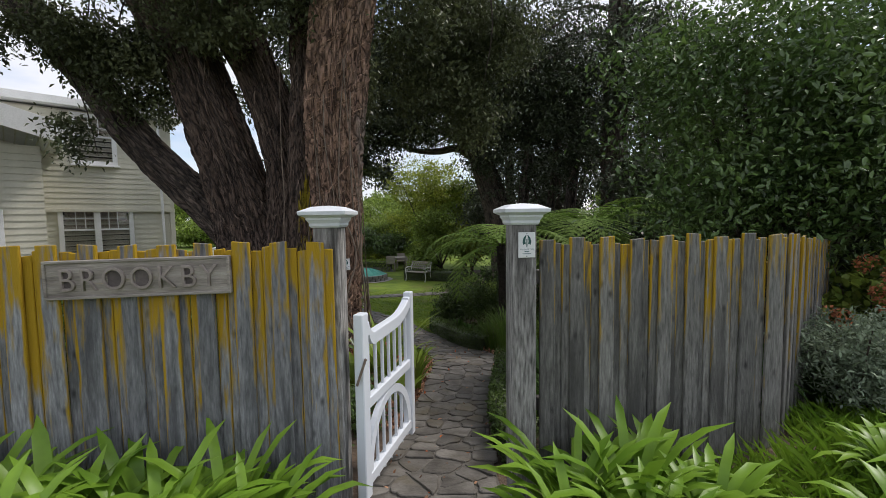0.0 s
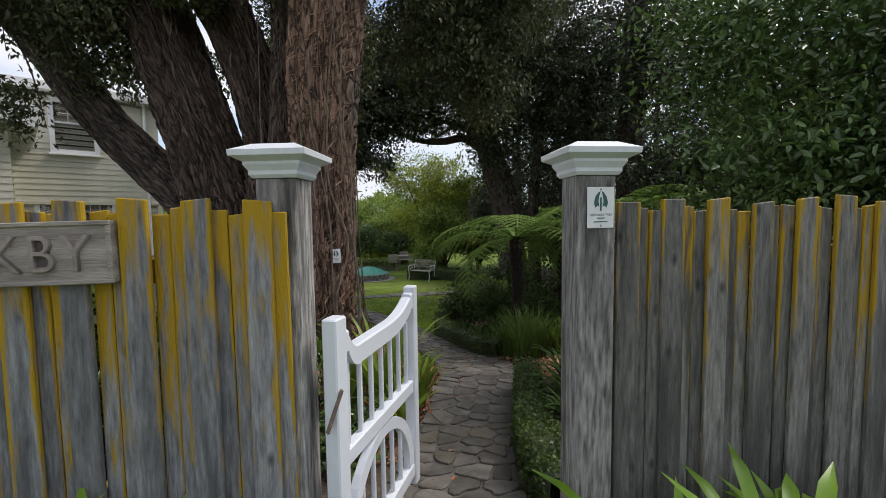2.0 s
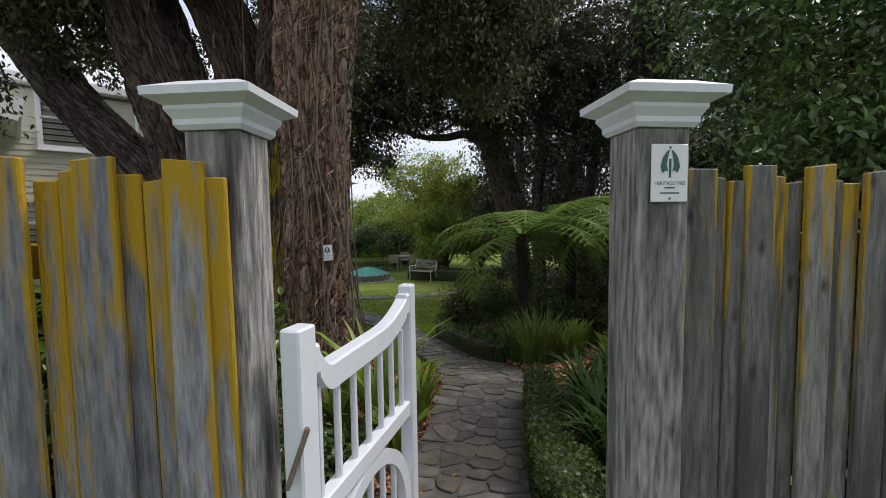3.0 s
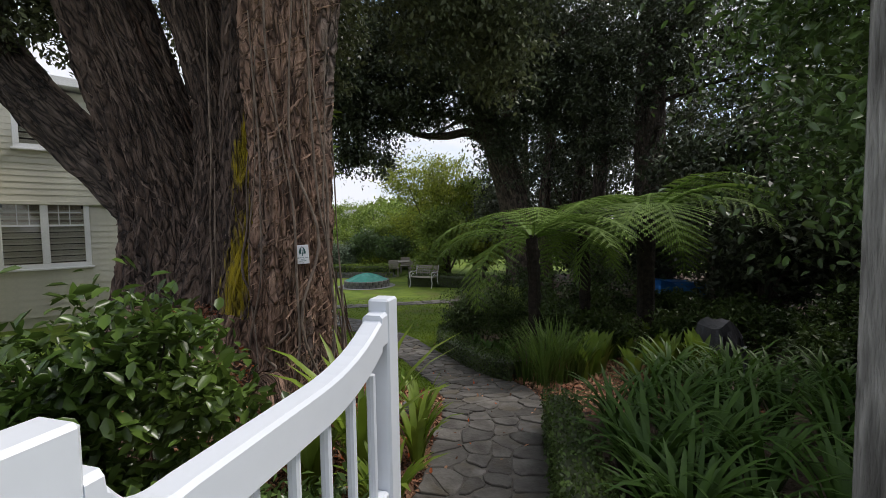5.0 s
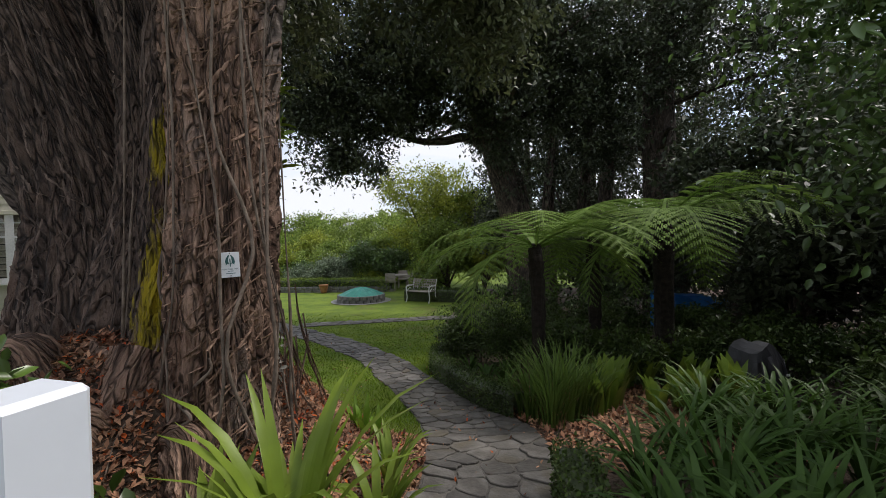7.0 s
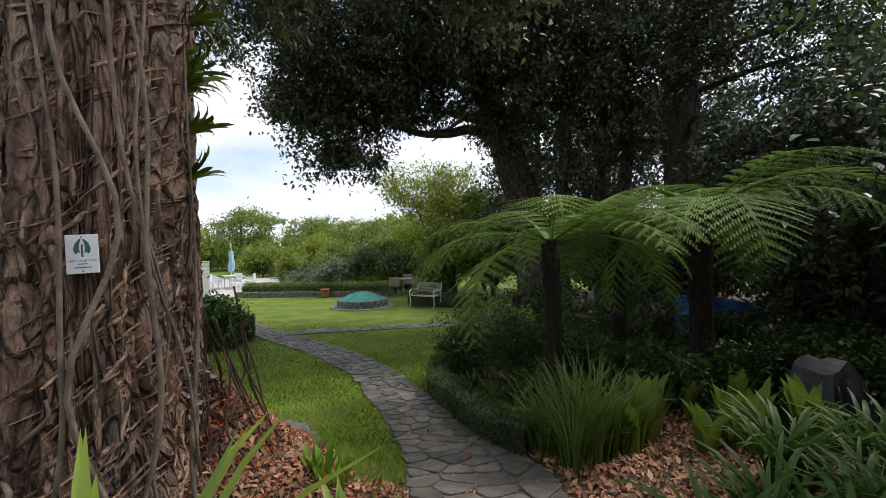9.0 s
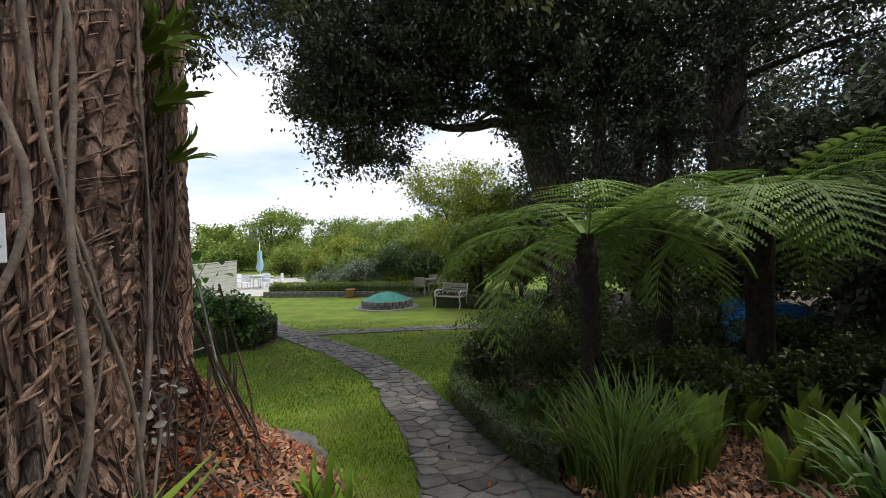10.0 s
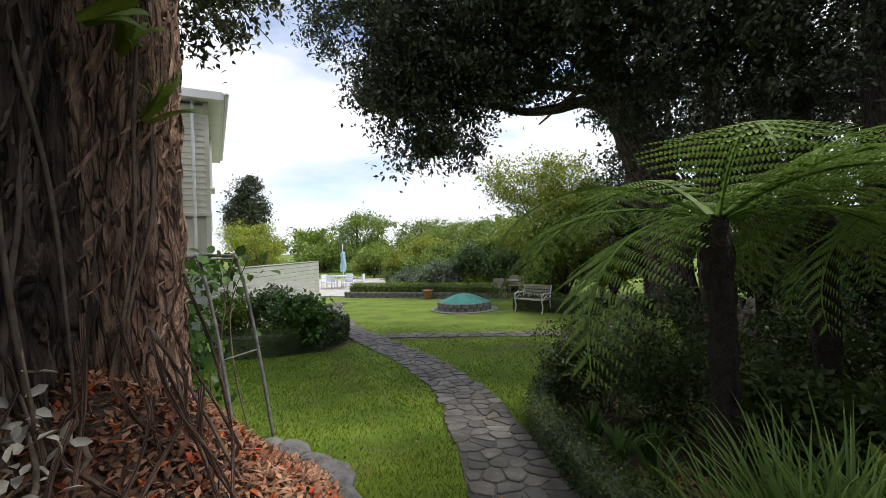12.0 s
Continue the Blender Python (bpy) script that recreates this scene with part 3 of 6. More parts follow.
BED_EDGE = [(0.62, 4.5), (0.95, 6.9), (0.62, 7.9), (0.35, 8.6), (-0.1, 9.6), (-0.42, 10.8), (-0.45, 11.8), (0.1, 12.8), (0.3, 14.2), (-0.3, 16.0), (0.2, 18), (1.5, 20)]


def bed_x(y):
    return float(np.interp(y, [p[1] for p in BED_EDGE], [p[0] for p in BED_EDGE]))


def region(x, y):
    """0 lawn, 1 planted bed, 2 verge."""
    if y < 2.6:
        return 2
    if y < 8.9 and x < 0.0:
        return 0 if y > 7.2 + min(1.7, 1.25 * max(0, -0.65 - x)) else 1
    if x > 0 and y < 9 or x > bed_x(y):
        return 1 if y < 24 else 0
    if (x + 6.6) ** 2 / 1.7 ** 2 + (y - 14.2) ** 2 / 1.35 ** 2 < 1:
        return 1
    return 0


def ground_sheet():
    xs = np.concatenate([[-900, -300, -120, -60, -30, -20], np.arange(-14, 10.01, 0.2), [14, 20, 30, 60, 120, 300, 900]])
    ys = np.concatenate([[-900, -300, -100, -40, -15, -6, -2], np.arange(0, 26.01, 0.2), [30, 36, 45, 60, 90, 150, 300, 900]])
    v = [(x, y, gz(x, y) + 0.012 * noise.noise(Vector((x * 1.3, y * 1.3, 0)))) for y in ys for x in xs]
    nx = len(xs)
    f, mi = [], []
    for j in range(len(ys) - 1):
        for i in range(nx - 1):
            f.append((j * nx + i, j * nx + i + 1, (j + 1) * nx + i + 1, (j + 1) * nx + i))
            mi.append(region((xs[i] + xs[i + 1]) / 2, (ys[j] + ys[j + 1]) / 2))
    ob = raw("ground", v, f, LAWN, smooth=True)
    ob.data.materials.append(SOIL)
    ob.data.materials.append(VERGE)
    ob.data.polygons.foreach_set("material_index", mi)
    return tagged(ob, "mown green lawn with dark planted beds and a grassy verge", "ground", kind="structure")


ground_sheet()


def strip(name, curve, mat, lift, label, category):
    c = np.array(curve)
    t = unit(np.gradient(c[:, :2], axis=0))
    s = np.stack([-t[:, 1], t[:, 0]], 1)
    v, f = [], []
    for i in range(len(c)):
        for k in (-1.0, -0.5, 0, 0.5, 1.0):
            p = c[i, :2] + s[i] * c[i, 2] * k
            v.append((p[0], p[1], gz(*p) + lift + 0.004 * (1 - abs(k))))
    for i in range(len(c) - 1):
        for k in range(4):
            f.append((5 * i + k + 1, 5 * i + k, 5 * i + 5 + k, 5 * i + 6 + k))
    return tagged(raw(name, v, f, mat, smooth=True), label, category, kind="structure")


path_ob = strip("path", PC, MORTAR, 0.016, "winding crazy-paved stone path with dark earthy joints", "path")
cross_ob = strip("path_1", CC, MORTAR, 0.012, "narrow stone-paved path across the lawn", "path")


# ---- fences, gate posts, gate ----
def paling_mesh(w, h, th, skew):
    b = box_bm(w, th, h, 0.004)
    for v in b.verts:
        if v.co.z > h * 0.6:
            v.co.z += skew * v.co.x
    me = bpy.data.meshes.new("paling")
    b.to_mesh(me)
    b.free()
    return me


def fence(name, p, q, top, mat, label, fall=0.0, seed=1):
    r = np.random.default_rng(seed)
    p, q = Vector((*p, 0)), Vector((*q, 0))
    run, length = (q - p).normalized(), (q - p).length
    ang = math.degrees(math.atan2(run.y, run.x))
    base = thing(name, pose(p.x, p.y, 0, 0, 0, ang), label, "fence")
    wide = [paling_mesh(w, 1.62, 0.021, s) for w, s in ((0.101, 0.05), (0.099, -0.08), (0.103, 0.0), (0.098, 0.1))]
    thin = [paling_mesh(w, 1.58, 0.019, s) for w, s in ((0.0625, 0.0), (0.061, 0.12), (0.064, -0.1))]
    for me in wide:
        me.materials.append(mat[0])
    for me in thin:
        me.materials.append(mat[1])
    s, k = 0.0, 0
    while s < length:
        is_wide = k % 3 == 0
        me = (wide if is_wide else thin)[r.integers(0, 4 if is_wide else 3)]
        w = 0.101 if is_wide else 0.0625
        ob = new("paling", me)
        ob.parent = base
        z = top - fall * s / length - (1.62 if is_wide else 1.615) + r.normal() * 0.009
        ob.matrix_local = pose(s + w / 2, -0.020 if is_wide else 0.004 + r.uniform(-0.002, 0.002), z, r.normal() * 0.2, r.normal() * 0.16, r.normal() * 1.0)
        s += w + (-0.011 if is_wide else (0.003 if k % 3 == 1 else -0.011))
        k += 1
    for z in (top - 0.3, top - 1.15):
        part("rail", beam_bm((0, 0.055, z + 0.045), (length, 0.055, z + 0.045 - fall), 0.045, 0.09), mat[0], base)
    return base


fence("paling_fence", (-3.9, 2.235), (-0.68, 2.52), 2.11, PALING_L, "weathered grey timber paling fence with golden lichen, beside the gatepost", seed=3)
fence("paling_fence", (0.60, 2.735), (2.34, 3.0), 2.10, PALING_R, "grey weathered paling fence with some lichen along its top", seed=5)
fence("paling_fence", (2.36, 3.02), (4.73, 5.29), 2.10, PALING_R, "grey paling fence running back beside the hydrangea", fall=0.22, seed=8)


def gatepost(x, y, turn, label):
    base = thing("gatepost", pose(x, y, 0, 0, 0, turn), label, "gatepost", "posts of the gate")
    b = box_bm(0.152, 0.152, 1.93, 0.006, (0, 0, 0.26))
    part("shaft", b, POST, base)
    cap = bmesh.new()
    prof = [(0.083, 2.188), (0.092, 2.200), (0.092, 2.214), (0.106, 2.236), (0.106, 2.246), (0.140, 2.264), (0.142, 2.284), (0.08, 2.312), (0.0, 2.320)]
    rings = []
    for r, z in prof:
        rings.append([cap.verts.new((sx * r, sy * r, z)) for sx, sy in ((-1, -1), (1, -1), (1, 1), (-1, 1))])
    for a, c in zip(rings, rings[1:]):
        for i in range(4):
            cap.faces.new((a[i], a[(i + 1) % 4], c[(i + 1) % 4], c[i]))
    cap.faces.new(rings[0][::-1])
    bmesh.ops.remove_doubles(cap, verts=cap.verts, dist=0.0005)
    bmesh.ops.recalc_face_normals(cap, faces=cap.faces)
    part("cap", cap, CAPW, base, "white painted stepped post cap")
    return base


gatepost(-0.70, 2.62, -4.0, "square weathered timber gatepost with a white moulded cap")
gatepost(0.478, 2.685, 7.5, "square grey timber gatepost with white cap and a small plaque")


def plaque(m, label):
    base = thing("plaque", m, label, "sign", "tree plaques")
    part("plate", box_bm(0.105, 0.006, 0.155, 0.002, (0, 0, -0.0775)), PLAQUE, base)
    lg = bmesh.new()
    for sx in (-1, 1):
        pts = [(0.006, -0.010), (0.012, -0.004), (0.022, -0.012), (0.028, 0.006), (0.022, 0.030), (0.010, 0.046), (0.002, 0.050), (0.008, 0.028), (0.010, 0.010)]
        vs = [lg.verts.new((sx * px, -0.0045, pz + 0.012)) for px, pz in pts]
        lg.faces.new(vs if sx > 0 else vs[::-1])
    part("emblem", lg, TEAL, base, "dark teal tree emblem")
    part("emblem_stem", box_bm(0.006, 0.003, 0.05, 0, (0, -0.003, -0.012)), TEAL, base)
    cu = bpy.data.curves.new("wording", "FONT")
    cu.body, cu.size, cu.align_x = "HERITAGE TREE", 0.0125, "CENTER"
    tmp = bpy.data.objects.new("tmp", cu)
    scene.collection.objects.link(tmp)
    me = bpy.data.meshes.new_from_object(tmp.evaluated_get(bpy.context.evaluated_depsgraph_get()))
    bpy.data.objects.remove(tmp)
    me.materials.append(TEAL)
    wd = new("wording", me)
    wd.parent = base
    wd.matrix_local = pose(0, -0.0045, -0.031, 90, 0, 0)
    for z, w in ((-0.041, 0.03), (-0.055, 0.055)):
        part("text_line", box_bm(w, 0.003, 0.0035, 0, (0, -0.003, z)), TEAL, base)
    for z in (-0.068, 0.068):
        part("screw", box_bm(0.006, 0.004, 0.006, 0.001, (0, -0.003, z - 0.003)), TUBE, base)
    return base


plaque(pose(0.500, 2.6045, 2.065, 0, 0, 7.5), "small white plaque with teal tree emblem, on the gatepost")


def name_board():
    base = thing("name_board", pose(-1.71, 2.388, 1.928, 0, -0.8, 5.1), "carved grey timber name board with lichen, fixed to the fence", "sign")
    part("board", box_bm(0.985, 0.035, 0.215, 0.006, (0, 0, -0.1075)), SIGNWOOD, base)
    for sx, sz, at in ((0.985, 0.016, (0, -0.021, 0.0915)), (0.985, 0.016, (0, -0.021, -0.1075)), (0.016, 0.183, (-0.4845, -0.021, -0.0915)), (0.016, 0.183, (0.4845, -0.021, -0.0915))):
        part("border", box_bm(sx, 0.012, sz, 0.003, at), SIGNWOOD, base)
    x = -0.415
    for ch in "BROOKBY":
        cu = bpy.data.curves.new("letter", "FONT")
        cu.body, cu.size, cu.extrude, cu.bevel_depth, cu.offset = ch, 0.18, 0.008, 0.002, -0.0028
        tmp = bpy.data.objects.new("tmp", cu)
        scene.collection.objects.link(tmp)
        me = bpy.data.meshes.new_from_object(tmp.evaluated_get(bpy.context.evaluated_depsgraph_get()))
        bpy.data.objects.remove(tmp)
        me.materials.append(SIGNDARK)
        ob = new("letter", me)
        ob.parent = base
        wid = max(v.co.x for v in me.vertices)
        ob.matrix_local = pose(x, -0.024, -0.062, 90, 0, 0) @ Matrix.Diagonal((0.90, 1, 1, 1))
        if ch in "BRO":
            # a thin dark plate that paints recess shade inside the bowl
            low, high = (0.018, 0.105) if ch != "R" else (0.06, 0.105)
            part("recess_shade", box_bm(wid * 0.5, 0.003, high - low, 0.001, (x + wid * 0.47, -0.0185, -0.062 + low)), SIGNSHADE, base)
        x += wid * 0.90 + 0.020
    return base


name_board()


def gate():
    L = 0.935
    base = thing("gate", pose(-0.535, 2.565, 0.465, 0, 0, math.degrees(math.atan2(0.9025, 0.244))), "white painted timber garden gate with spindles, standing open", "gate")
    part("hinge_stile", box_bm(0.088, 0.062, 1.19, 0.006, (0.044, 0, 0)), WHITE, base)
    st = box_bm(0.070, 0.062, 1.18, 0.006, (L - 0.035, 0, 0))
    part("latch_stile", st, WHITE, base)
    # top rail: a step beside each stile, then a hollow curve down to the straight run
    top = bmesh.new()
    prof = [(0.086, 1.128), (0.106, 1.128), (0.108, 1.108)]
    for i in range(9):
        f = 1 - i / 8
        prof.append((0.112 + 0.085 * i / 8, 1.045 + 0.060 * f ** 2.4))
    for i in range(15):
        f = i / 14
        prof.append((0.225 + (L - 0.345) * f, 1.047 + 0.010 * f + 0.066 * max(0, (f - 0.5) / 0.5) ** 2.3))
    prof += [(L - 0.108, 1.128), (L - 0.106, 1.142), (L - 0.070, 1.146)]
    rows = []
    for x, z in prof:
        rows.append([top.verts.new(c) for c in ((x, -0.029, z - 0.008), (x, -0.022, z), (x, 0.022, z), (x, 0.029, z - 0.008), (x, 0.029, z - 0.085), (x, -0.029, z - 0.085))])
    for a, c in zip(rows, rows[1:]):
        for k in range(6):
            top.faces.new((a[k], a[(k + 1) % 6], c[(k + 1) % 6], c[k]))
    top.faces.new(rows[0][::-1])
    top.faces.new(rows[-1])
    bmesh.ops.recalc_face_normals(top, faces=top.faces)
    part("top_rail", top, WHITE, base, "curved white top rail")
    part("mid_rail", box_bm(L - 0.15, 0.05, 0.072, 0.006, (L / 2, 0, 0.565)), WHITE, base)
    part("bottom_rail", box_bm(L - 0.15, 0.05, 0.078, 0.006, (L / 2, 0, 0.06)), WHITE, base)
    arch = bmesh.new()
    rows = []
    cx, a_w, a_h = L / 2, (L - 0.14) / 2, 0.40
    for i in range(23):
        a = math.pi * i / 22
        ring = []
        for r in (1.0, 0.84):
            for y in (-0.02, 0.02):
                ring.append(arch.verts.new((cx - math.cos(a) * a_w * r, y, 0.138 + math.sin(a) * a_h * (1.06 if r == 1 else 0.92))))
        rows.append([ring[0], ring[1], ring[3], ring[2]])
    for a, c in zip(rows, rows[1:]):
        for k in range(4):
            arch.faces.new((a[k], a[(k + 1) % 4], c[(k + 1) % 4], c[k]))
    bmesh.ops.recalc_face_normals(arch, faces=arch.faces)
    part("arch", arch, WHITE, base, "white half-round arch brace")
    for i in range(7):
        x = 0.072 + (L - 0.14) * (i + 0.5) / 7
        b = bmesh.new()
        bmesh.ops.create_cone(b, cap_ends=True, segments=10, radius1=0.0125, radius2=0.0125, depth=0.36)
        bmesh.ops.translate(b, vec=(x, 0, 0.635 + 0.17), verts=b.verts)
        part("spindle", b, WHITE, base)
        f = (x - cx) / a_w
        h = a_h * math.sqrt(max(0.02, 1 - f * f)) * 0.95 + 0.138
        b = bmesh.new()
        bmesh.ops.create_cone(b, cap_ends=True, segments=10, radius1=0.0125, radius2=0.0125, depth=h - 0.03)
        bmesh.ops.translate(b, vec=(x, 0, 0.03 + (h - 0.03) / 2), verts=b.verts)
        part("spindle", b, WHITE, base)
    part("latch", beam_bm((-0.03, 0.0, 0.76), (0.01, -0.045, 0.92), 0.02, 0.012, 0.003), ROOT, base, "brown wooden latch handle")
    return base


gate()


# ---- the great tree by the gate ----
def great_tree():
    base = thing("tree", pose(-2.4, 6.6, 0.0), "huge old multi-stemmed tree with shaggy reddish-brown stringy bark", "tree")
    o = (-2.4, 6.6, 0.0)

    def at(pts):
        return [(x - o[0], y - o[1], z - o[2], r) for x, y, z, r in pts]
    stems = (
        # braided reddish column that carries the plaque
        ([(-1.62, 6.08, -0.3, 0.48), (-1.60, 6.06, 0.3, 0.36), (-1.55, 6.00, 1.0, 0.275), (-1.52, 5.97, 1.7, 0.245), (-1.52, 6.02, 2.4, 0.245), (-1.54, 6.10, 3.3, 0.305),
          (-1.47, 6.17, 4.2, 0.34), (-1.30, 6.25, 5.3, 0.33), (-0.9, 6.4, 6.8, 0.24), (-0.4, 6.7, 8.6, 0.1)], BARK, SHAG, 0.046, 0.16, 1, 1.6),
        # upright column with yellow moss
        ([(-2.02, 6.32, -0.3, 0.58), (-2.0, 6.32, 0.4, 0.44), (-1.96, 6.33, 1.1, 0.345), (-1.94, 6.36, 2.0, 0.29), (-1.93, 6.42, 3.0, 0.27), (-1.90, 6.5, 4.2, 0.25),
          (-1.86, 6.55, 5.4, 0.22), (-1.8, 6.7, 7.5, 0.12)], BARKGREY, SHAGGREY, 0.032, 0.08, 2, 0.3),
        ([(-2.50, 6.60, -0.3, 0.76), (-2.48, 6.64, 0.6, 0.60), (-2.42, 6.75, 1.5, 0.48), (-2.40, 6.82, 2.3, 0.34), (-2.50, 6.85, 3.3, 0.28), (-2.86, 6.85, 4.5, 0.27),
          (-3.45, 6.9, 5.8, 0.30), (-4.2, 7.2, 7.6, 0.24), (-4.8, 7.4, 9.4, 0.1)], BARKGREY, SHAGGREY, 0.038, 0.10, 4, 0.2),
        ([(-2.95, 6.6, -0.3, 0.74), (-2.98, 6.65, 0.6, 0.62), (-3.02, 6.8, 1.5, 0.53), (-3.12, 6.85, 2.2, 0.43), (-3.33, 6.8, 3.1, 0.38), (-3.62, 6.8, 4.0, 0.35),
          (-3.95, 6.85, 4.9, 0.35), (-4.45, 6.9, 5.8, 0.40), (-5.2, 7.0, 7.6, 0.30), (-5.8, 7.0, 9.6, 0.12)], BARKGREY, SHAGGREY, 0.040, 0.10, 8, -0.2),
        ([(-2.2, 7.2, -0.4, 0.44), (-2.18, 7.15, 0.4, 0.345), (-2.17, 7.15, 1.6, 0.305), (-2.15, 7.15, 3.0, 0.295), (-2.05, 7.2, 4.5, 0.28), (-1.8, 7.5, 6.5, 0.24), (-1.5, 7.8, 9, 0.1)],
         BARK, SHAG, 0.028, 0.06, 15, 0.4))
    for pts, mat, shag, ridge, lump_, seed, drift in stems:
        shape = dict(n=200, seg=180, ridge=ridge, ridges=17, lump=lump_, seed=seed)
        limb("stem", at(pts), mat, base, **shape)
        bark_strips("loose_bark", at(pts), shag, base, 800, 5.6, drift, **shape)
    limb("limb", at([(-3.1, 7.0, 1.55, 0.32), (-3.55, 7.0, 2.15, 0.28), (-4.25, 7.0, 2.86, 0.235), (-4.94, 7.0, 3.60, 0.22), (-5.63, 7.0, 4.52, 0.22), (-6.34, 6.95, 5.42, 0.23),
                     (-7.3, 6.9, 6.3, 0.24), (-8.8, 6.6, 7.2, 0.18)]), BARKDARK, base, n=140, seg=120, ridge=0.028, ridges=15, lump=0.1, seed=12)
    # buttress roots
    for k, (a, ln, r) in enumerate(((-100, 1.0, 0.16), (-62, 0.8, 0.15), (-140, 0.9, 0.18))):
        c, s = math.cos(radians(a)), math.sin(radians(a))
        bx, by = -1.95 + 0.42 * c, 6.3 + 0.36 * s
        pts = [(bx, by, 1.0, r * 1.2), (bx + c * ln * 0.35, by + s * ln * 0.35, 0.55, r * 1.15)]
        for f in (0.6, 0.85, 1.1):
            x, y = bx + c * ln * f, by + s * ln * f
            pts.append((x, y, gz(x, y) + 0.12 - 0.22 * (f - 0.5), r * (1.15 - 0.7 * f)))
        limb("root", at(pts), BARK, base, n=50, seg=50, ridge=0.025, ridges=12, lump=0.15, seed=20 + k)
    # loose bark strips and aerial roots hanging on the stems
    r = np.random.default_rng(31)
    for k in range(34):
        back = k % 4 == 3
        cx, cy, rad = (-2.16, 7.15, 0.33) if back else ((-1.47, 5.98, 0.34) if k % 2 else (-1.97, 6.36, 0.36))
        a = radians(r.uniform(-150, 25))
        z0, z1 = r.uniform(1.0, 4.5), r.uniform(-0.1, 0.8)
        pts = []
        for f in np.linspace(0, 1, 7):
            aa = a + 0.28 * math.sin(f * r.uniform(3, 7) + k)
            rr = rad * (1.0 + 0.30 * f * f)
            pts.append((cx + math.cos(aa) * rr, cy + math.sin(aa) * rr, z0 + (z1 - z0) * f, r.uniform(0.004, 0.009) * (1 + 0.6 * f)))
        limb("aerial_root", at(pts), ROOT, base, n=26, seg=6)
    # root tangle round the foot of the stems
    for k in range(26):
        a = radians(r.uniform(-120, 70))
        cx, cy = -1.75 + r.uniform(-0.15, 0.1), 6.3 + r.uniform(-0.25, 0.7)
        z0, reach = r.uniform(0.9, 1.4), r.uniform(0.65, 1.15)
        pts = []
        for f in np.linspace(0, 1, 6):
            aa = a + 0.30 * math.sin(f * r.uniform(3, 8) + k) + r.normal() * 0.06
            rr = 0.42 + (reach - 0.42) * f ** 1.6
            x, y = cx + math.cos(aa) * rr, cy + math.sin(aa) * rr
            g0 = gz(x, y) + 0.015
            pts.append((x, y, max(g0, z0 + (g0 - z0) * min(1, f * 1.8)), r.uniform(0.004, 0.012) * (1.1 - 0.5 * f)))
        limb("surface_root", at(pts), ROOT if k % 3 == 0 else BARK, base, n=18, seg=6)
    blobs = [(-3.5, 6.2, 7.4, 3.6, 3.0, 1.8), (-0.9, 6.8, 7.4, 1.8, 1.8, 1.6), (-6.5, 6.2, 7.3, 2.6, 2.4, 1.8),
             (-2.0, 3.6, 7.4, 3.4, 1.6, 1.0), (-2.5, 4.8, 6.7, 2.6, 1.2, 0.8), (-4.6, 8.4, 7.8, 2.6, 2.0, 1.6)]
    p = cloud(blobs, 48000, 600, 0.22)
    leaves("crown", p - np.array(o), 0.10, LEAF_BIG, base, width=0.5)
    low = [(0.9, 7.6, 5.4, 0.9, 0.8, 0.9), (0.1, 7.5, 5.6, 0.8, 0.7, 0.8), (0.5, 7.6, 4.1, 0.5, 0.6, 0.7), (-4.55, 6.7, 4.75, 0.5, 0.4, 0.5), (-4.3, 6.8, 5.4, 0.6, 0.4, 0.5), (-3.0, 6.1, 5.6, 0.8, 0.3, 0.4), (0.35, 7.6, 4.7, 0.8, 0.8, 1.2), (-0.3, 7.4, 4.5, 0.7, 0.6, 0.9), (-4.9, 6.4, 4.6, 0.8, 0.5, 0.6), (-2.1, 6.0, 5.5, 0.8, 0.3, 0.5),
           (-3.9, 7.6, 4.3, 0.5, 0.4, 0.5), (-5.7, 6.2, 4.95, 1.2, 0.5, 0.4), (-2.6, 6.0, 4.95, 1.0, 0.4, 0.4), (-3.3, 6.2, 4.9, 0.7, 0.4, 0.4), (-4.3, 6.6, 4.5, 0.5, 0.4, 0.7), (-2.5, 5.9, 5.4, 1.0, 0.4, 0.45), (-3.6, 5.9, 5.5, 1.0, 0.4, 0.4), (-0.5, 6.6, 5.2, 0.8, 0.6, 0.7), (-3.4, 9.2, 4.6, 0.9, 0.7, 0.7), (-3.0, 8.6, 3.75, 0.45, 0.35, 0.55), (-4.7, 6.9, 4.15, 0.5, 0.4, 0.55), (-5.3, 6.9, 4.9, 0.7, 0.4, 0.5), (-1.6, 8.4, 4.6, 0.35, 0.7, 0.9), (-5.4, 6.3, 3.5, 0.5, 0.3, 0.3)]
    leaves("hanging_foliage", cloud(low, 60000, 860, 0.14, 0.2) - np.array(o), 0.085, LEAF_BIG, base, width=0.45, lean=(0, 0, -0.7))
    for k in range(40):
        b = low[k % len(low)]
        x, y, z = (b[i] + r.normal() * b[i + 3] * 0.5 for i in range(3))
        limb("twig", at([(x, y, z + 1.1, 0.014), (x + r.normal() * 0.15, y, z + 0.5, 0.010), (x + r.normal() * 0.3, y + r.normal() * 0.2, z - 0.25, 0.004)]), BARKDARK, base, n=8, seg=5)
    return base


great_tree()
plaque(pose(-1.317, 5.700, 1.628, -3, -2, 30), "small white plaque with dark tree emblem, on the trunk")


